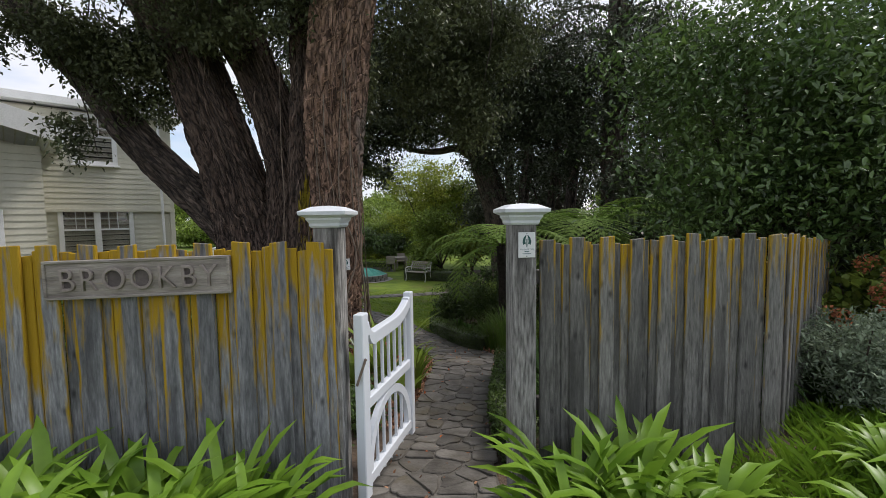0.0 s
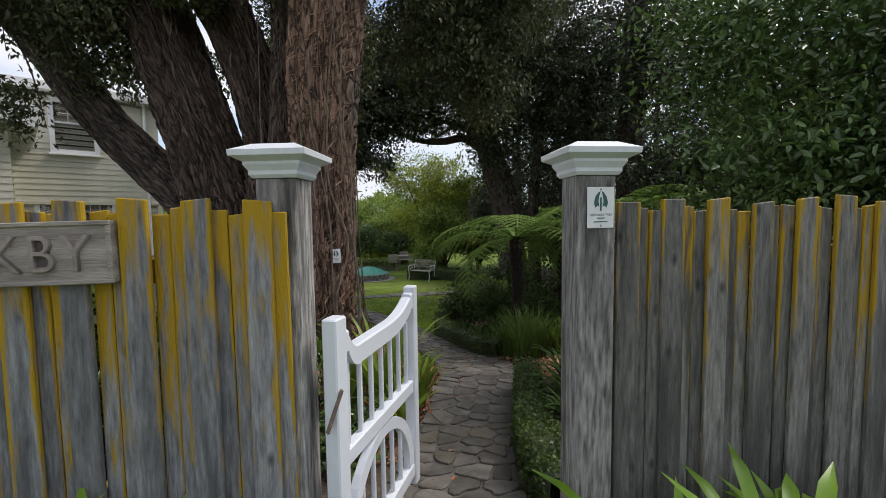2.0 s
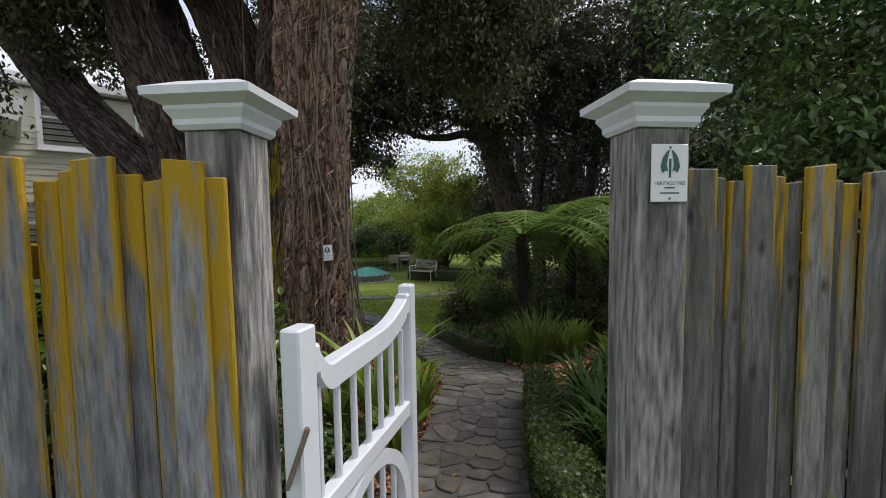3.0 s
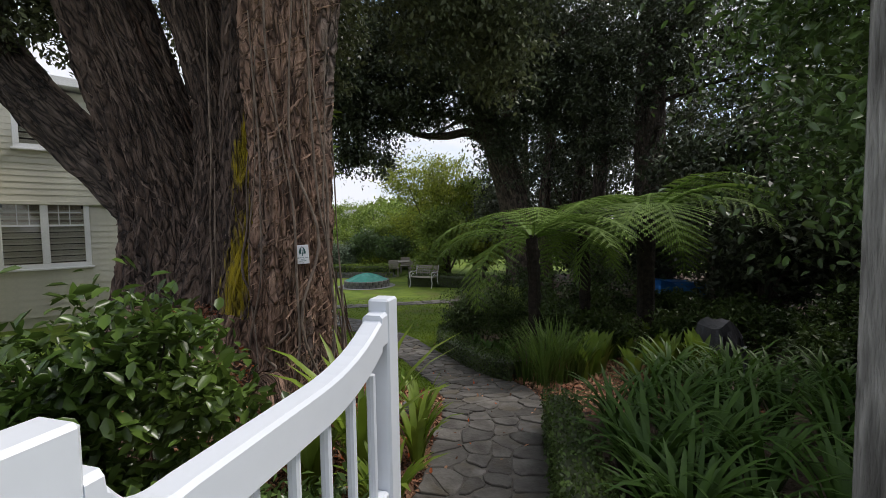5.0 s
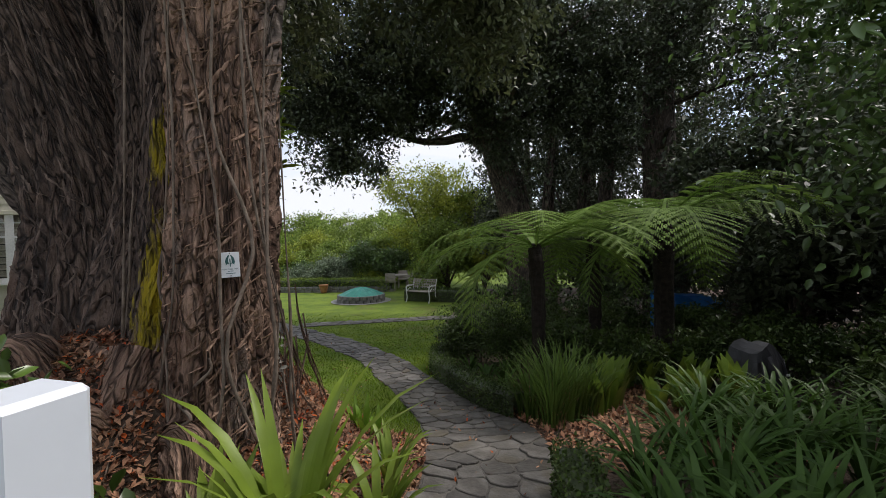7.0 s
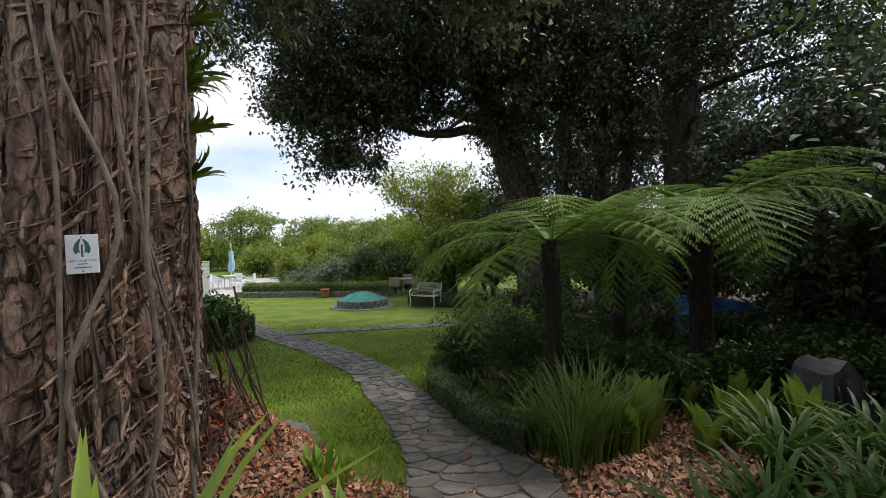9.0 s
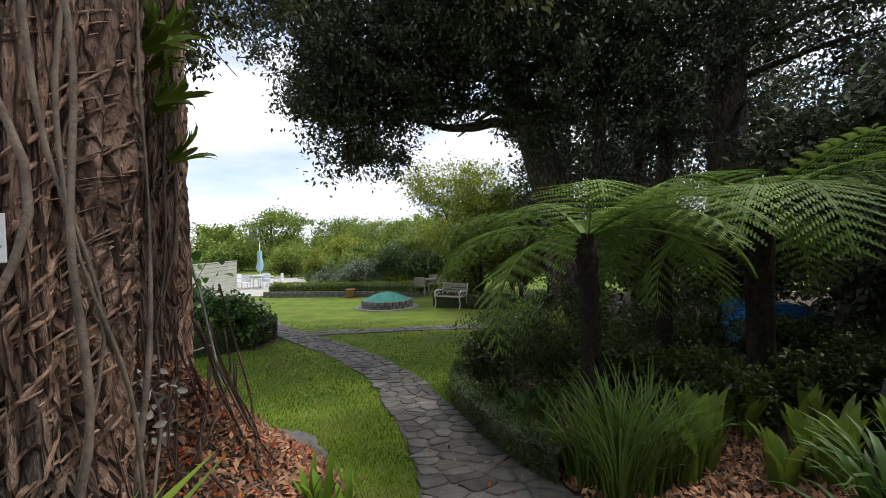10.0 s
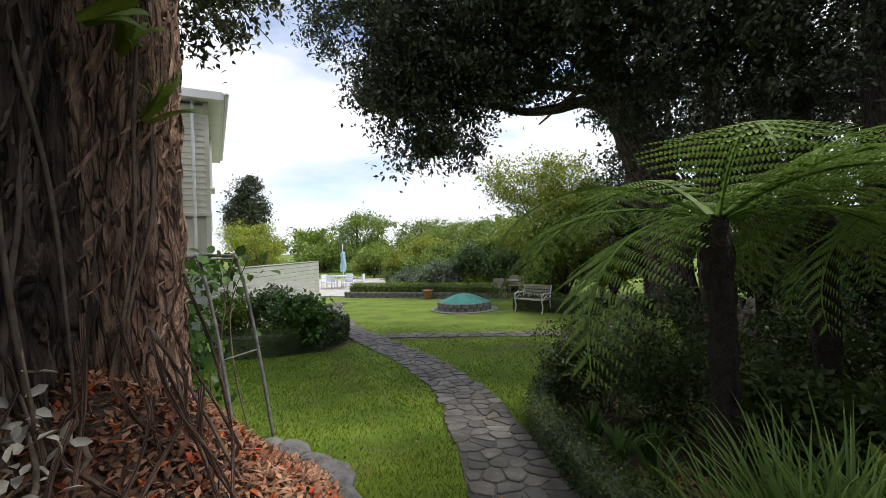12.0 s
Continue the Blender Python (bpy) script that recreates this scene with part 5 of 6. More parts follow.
def hedge(name, curve, w, h, label, density=2600, mat=LEAF_HEDGE, size=0.034):
    """A clipped box hedge along rows (x, y): a plain core sheet in the dark leaf material, wrapped in small leaves."""
    c = smoothed(curve, 40)
    x0, y0 = c[0]
    z0 = gz(x0, y0)
    base = thing(name, pose(x0, y0, z0), label, "hedge")
    t = unit(np.gradient(c, axis=0))
    s = np.stack([-t[:, 1], t[:, 0]], 1)
    v, f = [], []
    for i in range(len(c)):
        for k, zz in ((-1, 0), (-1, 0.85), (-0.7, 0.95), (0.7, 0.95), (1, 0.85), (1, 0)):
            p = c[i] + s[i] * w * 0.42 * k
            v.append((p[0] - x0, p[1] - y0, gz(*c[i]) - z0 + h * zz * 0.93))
    for i in range(len(c) - 1):
        for k in range(5):
            f.append((6 * i + k, 6 * i + k + 1, 6 * i + 7 + k, 6 * i + 6 + k))
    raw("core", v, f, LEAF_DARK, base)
    length = np.linalg.norm(np.diff(c, axis=0), axis=1).sum()
    n = int(density * length * (w + 2 * h))
    idx = rng.uniform(0, len(c) - 1.001, n)
    i0 = idx.astype(int)
    fr = (idx - i0)[:, None]
    cc = c[i0] * (1 - fr) + c[i0 + 1] * fr
    a = rng.uniform(0, 1, n) * (w + 2 * h)
    side = np.where(a < h, -1, np.where(a > h + w, 1, 0))
    off = np.where(side == 0, (a - h) / w * 2 - 1, side * 1.0) * w / 2
    zz = np.where(side == 0, h, np.where(a < h, a, a - h - w))
    bumpy = np.array([0.03 * noise.noise(Vector((q[0] * 4, q[1] * 4, zz[j] * 4))) for j, q in enumerate(cc)])
    off = off + np.sign(off) * bumpy
    pos = np.stack([cc[:, 0] + s[i0, 0] * off - x0, cc[:, 1] + s[i0, 1] * off - y0,
                    np.array([gz(*q) for q in cc]) - z0 + zz + np.where(side == 0, bumpy, 0)], 1)
    pos += rng.normal(size=pos.shape) * 0.014
    leaves("foliage", pos, size, mat, base, width=0.6, lean=(0, 0, 0.3))
    return base


hedge("box_hedge", [(0.57, 3.2), (0.59, 4.2), (0.73, 5.2), (0.87, 6.1)], 0.26, 0.38, "low clipped box hedge edging the stone path")
hedge("box_hedge", [(0.80, 7.95), (0.48, 8.5), (0.15, 9.3), (-0.18, 10.2), (-0.22, 11.2), (0.15, 12.0)], 0.28, 0.34, "low dark box hedge curving round the planted bed", density=2200)
hedge("box_hedge", [(-7.6, 12.75), (-6.6, 12.75), (-5.7, 13.3), (-5.35, 14.4), (-5.7, 15.4)], 0.38, 0.52, "curved low box hedge round the side bed", density=1500, size=0.045)
hedge("box_hedge", [(-10.4, 24.4), (-8, 24.3), (-5.5, 24.15), (-3, 23.95)], 0.6, 0.62, "long low clipped hedge along the stone garden wall", density=900, size=0.07, mat=LEAF_MID)
hedge("box_hedge", [(-1.9, 20.6), (-0.4, 20.2), (1.0, 19.6)], 0.5, 0.5, "low clipped hedge behind the garden bench", density=600, size=0.07)


# plants that grow on the great tree's stems
def epiphyte(x, y, z, az, n, length, label):
    v = strap_verts(n, length, 0.03, 2.0, 0.05)
    base = thing("epiphyte", pose(x, y, z, 0, 0, 0) @ pose(0, 0, 0, 0, 0, az) @ pose(0, 0, 0, 0, 62, 0), label, "plant", "plants on the trunk")
    for k in range(n):
        quads("leaf", v[k:k + 1], 21, SEG_F, SPEAR, base, smooth=True)


for x, y, z, az in ((-1.84, 6.98, 2.9, -25), (-1.82, 7.0, 2.45, -10), (-1.86, 6.9, 3.3, -40), (-1.80, 7.1, 2.15, 10), (-1.55, 6.72, 2.75, 40), (-1.50, 6.62, 2.35, 30), (-1.42, 6.5, 2.95, 20), (-1.42, 6.45, 2.55, 5), (-1.85, 7.0, 2.7, 0)):
    epiphyte(x, y, z, az, 11, 0.32, "light green strap-leaved plant growing on the trunk")


# ---- the house ----
def lap_wall(parent, m, length, height, pitch=0.16, th=0.022):
    """Lapped weatherboards, one by one, on a wall along +x that faces -y."""
    me = bpy.data.meshes.new("weatherboard")
    me.from_pydata([(0, -th, 0), (length, -th, 0), (length, -0.004, pitch), (0, -0.004, pitch), (0, 0, 0), (length, 0, 0), (length, 0, pitch), (0, 0, pitch)], [],
                   [(0, 1, 2, 3), (4, 5, 1, 0), (5, 6, 2, 1), (4, 0, 3, 7)])
    me.materials.append(BOARD)
    for i in range(int(height / pitch)):
        ob = new("weatherboard", me)
        ob.parent = parent
        ob.matrix_local = m @ pose(0, 0, i * pitch)


def window(parent, x, z, w, h, panes, m):
    """A white casement on a wall that faces -y: frame, lights, glass, and a flat panel coloured dark for the unlit
    room.
    """
    win = new("window")
    win.parent = parent
    win.matrix_local = m @ pose(x, -0.03, z)
    for sx, sz, px, pz in ((w + 0.24, 0.12, 0, -0.12), (w + 0.24, 0.12, 0, h), (0.12, h, -w / 2 - 0.06, 0), (0.12, h, w / 2 + 0.06, 0)):
        part("frame", box_bm(sx, 0.07, sz, 0.006, (px, -0.015, pz)), TRIMW, win)
    for i in range(1, panes):
        part("mullion", box_bm(0.16, 0.06, h, 0.006, (-w / 2 + w * i / panes, -0.012, 0)), TRIMW, win)
    part("rail", box_bm(w, 0.045, 0.05, 0.004, (0, -0.004, h * 0.56)), TRIMW, win)
    for i in range(panes):
        cx = -w / 2 + w * (i + 0.5) / panes
        for k in (-1, 1):
            part("glazing_bar", box_bm(0.02, 0.03, h * 0.42, 0, (cx + k * w / panes * 0.14, -0.004, h * 0.57)), TRIMW, win)
        part("glazing_bar", box_bm(w / panes - 0.1, 0.03, 0.02, 0, (cx, -0.002, h * 0.77)), TRIMW, win)
        part("pane", box_bm(w / panes, 0.006, h, 0, (cx, 0.008, 0)), GLASS, win)
        part("curtain", box_bm(w / panes * 0.9, 0.01, h * 0.35, 0, (cx, 0.022, h * 0.62)), CURTAIN, win)
    part("room_shade_panel", box_bm(w, 0.012, h, 0, (0, 0.0275, 0)), ROOMSHADE_WATER, win)
    part("sill", box_bm(w + 0.34, 0.14, 0.05, 0.006, (0, -0.05, -0.16)), TRIMW, win)
    return win


def house():
    z0 = -0.75
    base = thing("house", pose(-9.4, 14.8, z0, 0, 0, 45.5), "two-storey cream weatherboard house with white trim and pale eaves", "house")
    H = 6.4
    b = box_bm(9.0, 8.0, H - 0.05, 0, (-4.53, 4.03, 0))
    part("wall_core", b, BOARD, base)
    lap_wall(base, pose(-9.0, -0.002, 0.35), 9.0, 3.0)
    lap_wall(base, pose(-9.0, -0.08, 3.4), 9.0, H - 3.4)
    part("band", box_bm(9.1, 0.12, 0.1, 0.01, (-4.5, -0.06, 3.3)), BOARD, base)
    lap_wall(base, pose(0.002, 0, 0.35, 0, 0, 90), 8.0, 3.0)
    lap_wall(base, pose(0.08, 0, 3.4, 0, 0, 90), 8.0, H - 3.4)
    part("band", box_bm(0.12, 8.1, 0.1, 0.01, (0.06, 4.0, 3.3)), BOARD, base)
    part("corner_board", box_bm(0.13, 0.13, H, 0.006, (0.03, -0.03, 0.1)), BOARD, base)
    part("soffit", box_bm(9.9, 8.9, 0.06, 0, (-4.5, 4.0, H)), TRIMW, base)
    part("fascia", box_bm(9.9, 0.04, 0.22, 0.005, (-4.5, -0.47, H - 0.02)), TRIMW, base)
    part("fascia", box_bm(0.04, 8.9, 0.22, 0.005, (0.47, 4.0, H - 0.02)), TRIMW, base)
    part("gutter", box_bm(0.11, 9.0, 0.09, 0.03, (0.55, 4.0, H + 0.11)), TRIMW, base)
    rf = bmesh.new()
    c = [(-9.5, -0.45, H + 0.2), (0.45, -0.45, H + 0.2), (0.45, 8.45, H + 0.2), (-9.5, 8.45, H + 0.2), (-6.0, 4, H + 1.1), (-3.0, 4, H + 1.1)]
    vs = [rf.verts.new(p) for p in c]
    for q in ((0, 1, 5, 4), (1, 2, 5), (2, 3, 4, 5), (3, 0, 4), (3, 2, 1, 0)):
        rf.faces.new([vs[i] for i in q])
    part("roof", rf, ROOFT, base)
    for x, y in ((0.06, 0.35), (-0.28, -0.16)):
        limb("downpipe", [(x, y - 0.05, 0.1, 0.04), (x, y - 0.05, 3, 0.04), (x, y - 0.05, H, 0.04)], TRIMW, base, n=6, seg=10)
    part("chimney", box_bm(0.6, 0.6, 2.4, 0.02, (-5.0, 1.2, H + 0.3)), BOARD, base)
    I = Matrix.Identity(4)
    window(base, -2.0, 1.75, 1.6, 1.75, 2, I)
    window(base, -1.95, 4.85, 0.85, 1.3, 1, Matrix.Translation((0, -0.08, 0)))
    window(base, -5.5, 4.65, 1.2, 1.25, 2, Matrix.Translation((0, -0.08, 0)))
    side = pose(0.0, 0, 0, 0, 0, 90)
    window(base, 2.2, 1.3, 1.0, 1.9, 1, side)
    window(base, 3.4, 4.6, 1.0, 1.3, 1, Matrix.Translation((0.08, 0, 0)) @ side)
    # wing with a gable towards the street
    wing = box_bm(4.2, 2.6, 4.85, 0, (-5.4, -1.33, 0))
    part("wing_core", wing, BOARD, base)
    lap_wall(base, pose(-3.298, -2.6, 0, 0, 0, 90), 2.55, 4.85)
    lap_wall(base, pose(-7.5, -2.64, 0), 4.2, 4.85)
    window(base, -4.6, 1.5, 0.9, 1.7, 1, Matrix.Translation((0, -2.64, 0)))
    part("porch_fascia", beam_bm((-2.81, -3.35, 5.08), (-5.76, -3.35, 5.94), 0.05, 0.48), TRIMW, base, "white sloping barge board")
    rf = bmesh.new()
    pts = [(-2.81, -3.32, 4.95), (-2.81, -0.1, 4.95), (-5.76, -0.1, 5.81), (-5.76, -3.32, 5.81)]
    lo = [rf.verts.new(p) for p in pts]
    hi = [rf.verts.new((p[0], p[1], p[2] + 0.14)) for p in pts]
    rf.faces.new(lo[::-1]); rf.faces.new(hi)
    for i in range(4):
        rf.faces.new((lo[i], lo[(i + 1) % 4], hi[(i + 1) % 4], hi[i]))
    part("porch_roof", rf, TRIMW, base)
    for i in range(14):
        x = -2.9 - i * 0.2
        part("soffit_board", box_bm(0.03, 3.1, 0.02, 0, (x, -1.70, 4.93 + (-2.81 - x) * 0.29 - 0.02)), BOARD, base)
    return base


house()


# ---- screen fence, vine frame ----
def screen():
    p, q = Vector((-8.3, 12.7, 0)), Vector((-10.4, 21.5, 0))
    d = q - p
    base = thing("screen_fence", pose(p.x, p.y, -0.7, 0, 0, math.degrees(math.atan2(d.y, d.x))), "pale grey-green horizontal board screen fence beside the house", "fence")
    L = d.length
    for i in range(11):
        part("board", box_bm(L, 0.03, 0.145, 0.005, (L / 2, 0, 0.05 + i * 0.158)), SCREEN, base)
    for i in range(5):
        part("post", box_bm(0.1, 0.1, 1.8, 0.006, (L * i / 4 * 0.99 + 0.05, 0.07, -0.05)), SCREEN, base)
    part("capping", box_bm(L, 0.12, 0.03, 0.004, (L / 2, 0.02, 1.79)), SCREEN, base)


screen()


def vine_frame():
    o = (-3.65, 9.15)
    z0 = gz(*o)
    base = thing("climbing_frame", pose(o[0], o[1], z0), "rusty metal tube climbing frame overgrown with green vine", "plant support")
    for y in (-0.25, 0.25):
        limb("hoop", [(0.75, y - 0.1, -0.05, 0.019), (0.45, y, 1.1, 0.018), (0.25, y, 1.85, 0.018), (0.10, y, 1.93, 0.018), (-0.55, y, 1.93, 0.018), (-0.62, y, 1.8, 0.018), (-0.68, y, -0.05, 0.019)], TUBE, base, n=50, seg=8)
    for x, z in ((0.2, 1.90), (-0.5, 1.93), (0.5, 0.9), (-0.64, 0.9)):
        limb("crossbar", [(x, -0.25, z, 0.010), (x, 0, z, 0.010), (x, 0.25, z, 0.010)], TUBE, base, n=4, seg=6)
    for k in range(6):
        x = -0.6 + 0.22 * k
        limb("vine_stem", [(x, 0.1, -0.05, 0.010), (x + 0.1 * math.sin(k), 0, 0.7, 0.008), (x + 0.2 * math.cos(k * 2), 0.05, 1.4, 0.006), (x + 0.15, 0, 1.95, 0.004)], ROOT, base, n=16, seg=6)
    g = np.random.default_rng(4)
    pos = np.concatenate([g.normal(size=(300, 3)) * (0.28, 0.2, 0.4) + (-0.30, 0, 0.95), g.normal(size=(110, 3)) * (0.35, 0.2, 0.10) + (-0.1, 0.05, 1.8), g.normal(size=(300, 3)) * (0.28, 0.2, 0.3) + (-0.5, 0, 0.45)])
    leaves("vine_leaves", pos, 0.12, LEAF_VINE, base, width=0.8, facing=0.4, oval=True)


vine_frame()
shrub(-5.6, 13.6, 0.75, 1.35, LEAF_VINE, "bright green broad-leaved shrub in the hedged side bed", n=2200, size=0.13, width=0.7, clump=0.14)
shrub(-6.6, 14.2, 0.9, 1.5, LEAF_GLOSS, "dark green rounded shrub in the hedged side bed", n=3500, size=0.10)
shrub(-7.4, 13.4, 0.8, 1.3, LEAF_MID, "leafy green shrub beside the screen fence", n=2500, size=0.11)
shrub(-5.9, 15.0, 0.45, 0.8, LEAF_YELLOW, "small yellow-green shrub at the bed's end", n=900, size=0.07)


# ---- pool, benches, patio ----
def net_pool():
    x, y = -3.75, 20.6
    z0 = gz(x, y)
    base = thing("pond", pose(x, y, z0), "round stone-walled pond covered by a green net dome", "pond")
    r0, g = 0.86, np.random.default_rng(9)
    n = 22
    for row in range(2):
        for k in range(n):
            a = 2 * math.pi * (k + 0.5 * row) / n
            b = box_bm(0.245, 0.22, 0.150, 0.022)
            ob = part("stone", b, ROCK, base)
            ob.matrix_local = pose(math.cos(a) * r0, math.sin(a) * r0, row * 0.142, g.normal() * 2, g.normal() * 2, math.degrees(a) + 90)
    dome = bmesh.new()
    rows = []
    for i in range(9):
        f = i / 8
        rr, zz = 0.90 * (1 - f), 0.29 + 0.27 * math.sin(f * math.pi / 2) ** 1.15 + (0.03 if f == 1 else 0.0)
        rows.append([dome.verts.new((math.cos(2 * math.pi * k / 32) * rr, math.sin(2 * math.pi * k / 32) * rr, zz + 0.022 * math.sin(k * 1.57) * (1 - f) * f * 4)) for k in range(32)])
    for a, c in zip(rows, rows[1:]):
        for k in range(32):
            dome.faces.new((a[k], a[(k + 1) % 32], c[(k + 1) % 32], c[k]))
    part("net", dome, NET, base, "green net stretched as a low dome")
    part("water", box_bm(1.1, 1.1, 0.02, 0, (0, 0, 0.2)), ROOMSHADE_WATER, base)
    tagged(raw("paving_ring", [(math.cos(2 * math.pi * k / 40) * q + x, math.sin(2 * math.pi * k / 40) * q + y, gz(x, y) + 0.025) for q in (0.98, 1.22) for k in range(40)],
               [(k, 40 + k, 40 + (k + 1) % 40, (k + 1) % 40) for k in range(40)], CONCRETE), "pale stone paving ring round the pond", "paving", kind="structure")


net_pool()


def iron_bench(x, y, rz, label):
    base = thing("garden_bench", pose(x, y, gz(x, y), 0, 0, rz), label, "bench")
    w = 1.05
    for i in range(6):
        part("seat_slat", box_bm(w, 0.055, 0.025, 0.004, (0, -0.22 + i * 0.075, 0.42)), TEAK, base)
    for z in (0.56, 0.66, 0.76, 0.84):
        part("back_slat", box_bm(w, 0.025, 0.055, 0.004, (0, 0.24 + (z - 0.5) * 0.2, z)), TEAK, base)
    for k in range(9):
        xx = -w * 0.44 + k * w * 0.11
        limb("back_scroll", [(xx, 0.22, 0.46, 0.008), (xx + 0.04, 0.25, 0.58, 0.008), (xx - 0.03, 0.28, 0.72, 0.008), (xx + 0.02, 0.31, 0.86, 0.008)], IRON, base, n=10, seg=5)
    for s in (-1, 1):
        xx = s * w / 2
        limb("front_leg", [(xx, -0.30, 0.0, 0.022), (xx, -0.22, 0.2, 0.02), (xx, -0.27, 0.42, 0.02), (xx, -0.26, 0.62, 0.02)], IRON, base, n=14, seg=8)
        limb("back_leg", [(xx, 0.34, 0.0, 0.022), (xx, 0.22, 0.25, 0.02), (xx, 0.24, 0.5, 0.02), (xx, 0.33, 0.9, 0.018)], IRON, base, n=14, seg=8)
        limb("armrest", [(xx, -0.30, 0.60, 0.022), (xx, -0.1, 0.66, 0.022), (xx, 0.1, 0.64, 0.022), (xx, 0.28, 0.66, 0.02)], IRON, base, n=14, seg=8)
        limb("side_scroll", [(xx, -0.22, 0.42, 0.012), (xx, -0.05, 0.55, 0.012), (xx, 0.1, 0.5, 0.012), (xx, 0.22, 0.44, 0.012)], IRON, base, n=12, seg=6)
    return base


iron_bench(-1.25, 20.1, -28, "white cast-iron garden bench with grey timber slats on the lawn")


def table_set(x, y, rz):
    base = thing("garden_table", pose(x, y, gz(x, y), 0, 0, rz), "weathered timber outdoor table beyond the pond", "table")
    part("top", box_bm(1.8, 0.9, 0.05, 0.008, (0, 0, 0.70)), TEAK, base)
    for sx in (-0.8, 0.8):
        for sy in (-0.36, 0.36):
            part("leg", box_bm(0.07, 0.07, 0.70, 0.005, (sx, sy, 0)), TEAK, base)


table_set(-2.4, 24.6, 10)


def chair(x, y, rz, mat, label, name="outdoor_chair"):
    base = thing(name, pose(x, y, gz(x, y), 0, 0, rz), label, "chair", "outdoor chairs")
    part("seat", box_bm(0.48, 0.46, 0.04, 0.01, (0, 0, 0.42)), mat, base)
    part("backrest", box_bm(0.48, 0.04, 0.42, 0.01, (0, 0.22, 0.46)), mat, base)
    for sx in (-0.21, 0.21):
        for sy in (-0.2, 0.2):
            part("leg", box_bm(0.04, 0.04, 0.43, 0.005, (sx, sy, 0)), mat, base)
        part("armrest", box_bm(0.05, 0.44, 0.03, 0.005, (sx * 1.1, 0, 0.64)), mat, base)


for x, y, rz in ((-3.0, 23.9, 180), (-1.9, 23.9, 170), (-2.6, 25.3, 0)):
    chair(x, y, rz, TEAK, "weathered timber outdoor chair by the table")
chair(-1.4, 23.6, 120, BLUE, "blue outdoor chair by the table")
tagged(raw("patio", [(-24, 24, -0.68), (-10.0, 24, -0.68), (-11.5, 36, -0.68), (-24, 36, -0.68), (-24, 24, -0.8), (-10.0, 24, -0.8), (-11.5, 36, -0.8), (-24, 36, -0.8)],
           [(0, 1, 2, 3), (4, 5, 1, 0), (5, 6, 2, 1)], PAVE), "pale paved patio beyond the lawn", "patio", kind="structure")
for x, y, rz in ((-13.6, 27.5, 30), (-14.3, 28.2, 80), (-12.6, 27.6, -20), (-12.2, 28.5, -80), (-13.2, 29.2, 180)):
    chair(x, y, rz, WHITE, "white outdoor chair on the patio")
tb = thing("patio_table", pose(-13.2, 28.3, -0.68), "white round patio table under the folded parasol", "table")
tt = bmesh.new()
bmesh.ops.create_cone(tt, cap_ends=True, segments=28, radius1=0.6, radius2=0.6, depth=0.04)
bmesh.ops.translate(tt, vec=(0, 0, 0.72), verts=tt.verts)
part("top", tt, WHITE, tb)
for k in range(4):
    part("leg", box_bm(0.05, 0.05, 0.71, 0.006, (0.4 * math.cos(k * 1.57 + 0.8), 0.4 * math.sin(k * 1.57 + 0.8), 0)), WHITE, tb)
um = thing("parasol", pose(-13.2, 28.3, -0.68), "folded pale blue parasol on a white pole", "parasol")
limb("pole", [(0, 0, 0, 0.025), (0, 0, 1.2, 0.025), (0, 0, 2.6, 0.02)], WHITE, um, n=5, seg=8)
limb("canopy", [(0, 0, 0.95, 0.11), (0, 0, 1.35, 0.13), (0, 0, 1.8, 0.09), (0, 0, 2.15, 0.03)], PALEBLUE, um, n=16, seg=24, ridge=0.03, ridges=10)

wall_r = thing("garden_wall", pose(-10.6, 24.0, -0.75), "low dry-stone retaining wall beneath the long hedge", "wall")
g2 = np.random.default_rng(14)
for row in range(2):
    x = 0.0
    while x < 7.6:
        w = g2.uniform(0.2, 0.42)
        ob = part("stone", box_bm(w, 0.22, 0.15, 0.025), ROCK, wall_r)
        ob.matrix_local = pose(x + w / 2, -x * 0.03, row * 0.145 - 0.02, 0, g2.normal() * 2, g2.normal() * 3)
        x += w + 0.012
pot = thing("flower_pot", pose(-6.2, 23.55, gz(-6.2, 23.55)), "terracotta flower pot against the stone wall", "pot")
limb("bowl", [(0, 0, 0, 0.13), (0, 0, 0.2, 0.18), (0, 0, 0.34, 0.21), (0, 0, 0.36, 0.23), (0, 0, 0.40, 0.23)], TERRA, pot, n=12, seg=20)

# pool fence on the patio side
rail = thing("rail_fence", pose(-12.2, 33, -0.7), "dark thin metal rail fence beyond the patio", "fence")
for z in (0.15, 1.15):
    part("rail", box_bm(9.0, 0.04, 0.04, 0, (3.6, 0, z)), TUBE, rail)
for k in range(60):
    part("bar", box_bm(0.018, 0.018, 1.1, 0, (-0.9 + k * 0.152, 0, 0.1)), TUBE, rail)


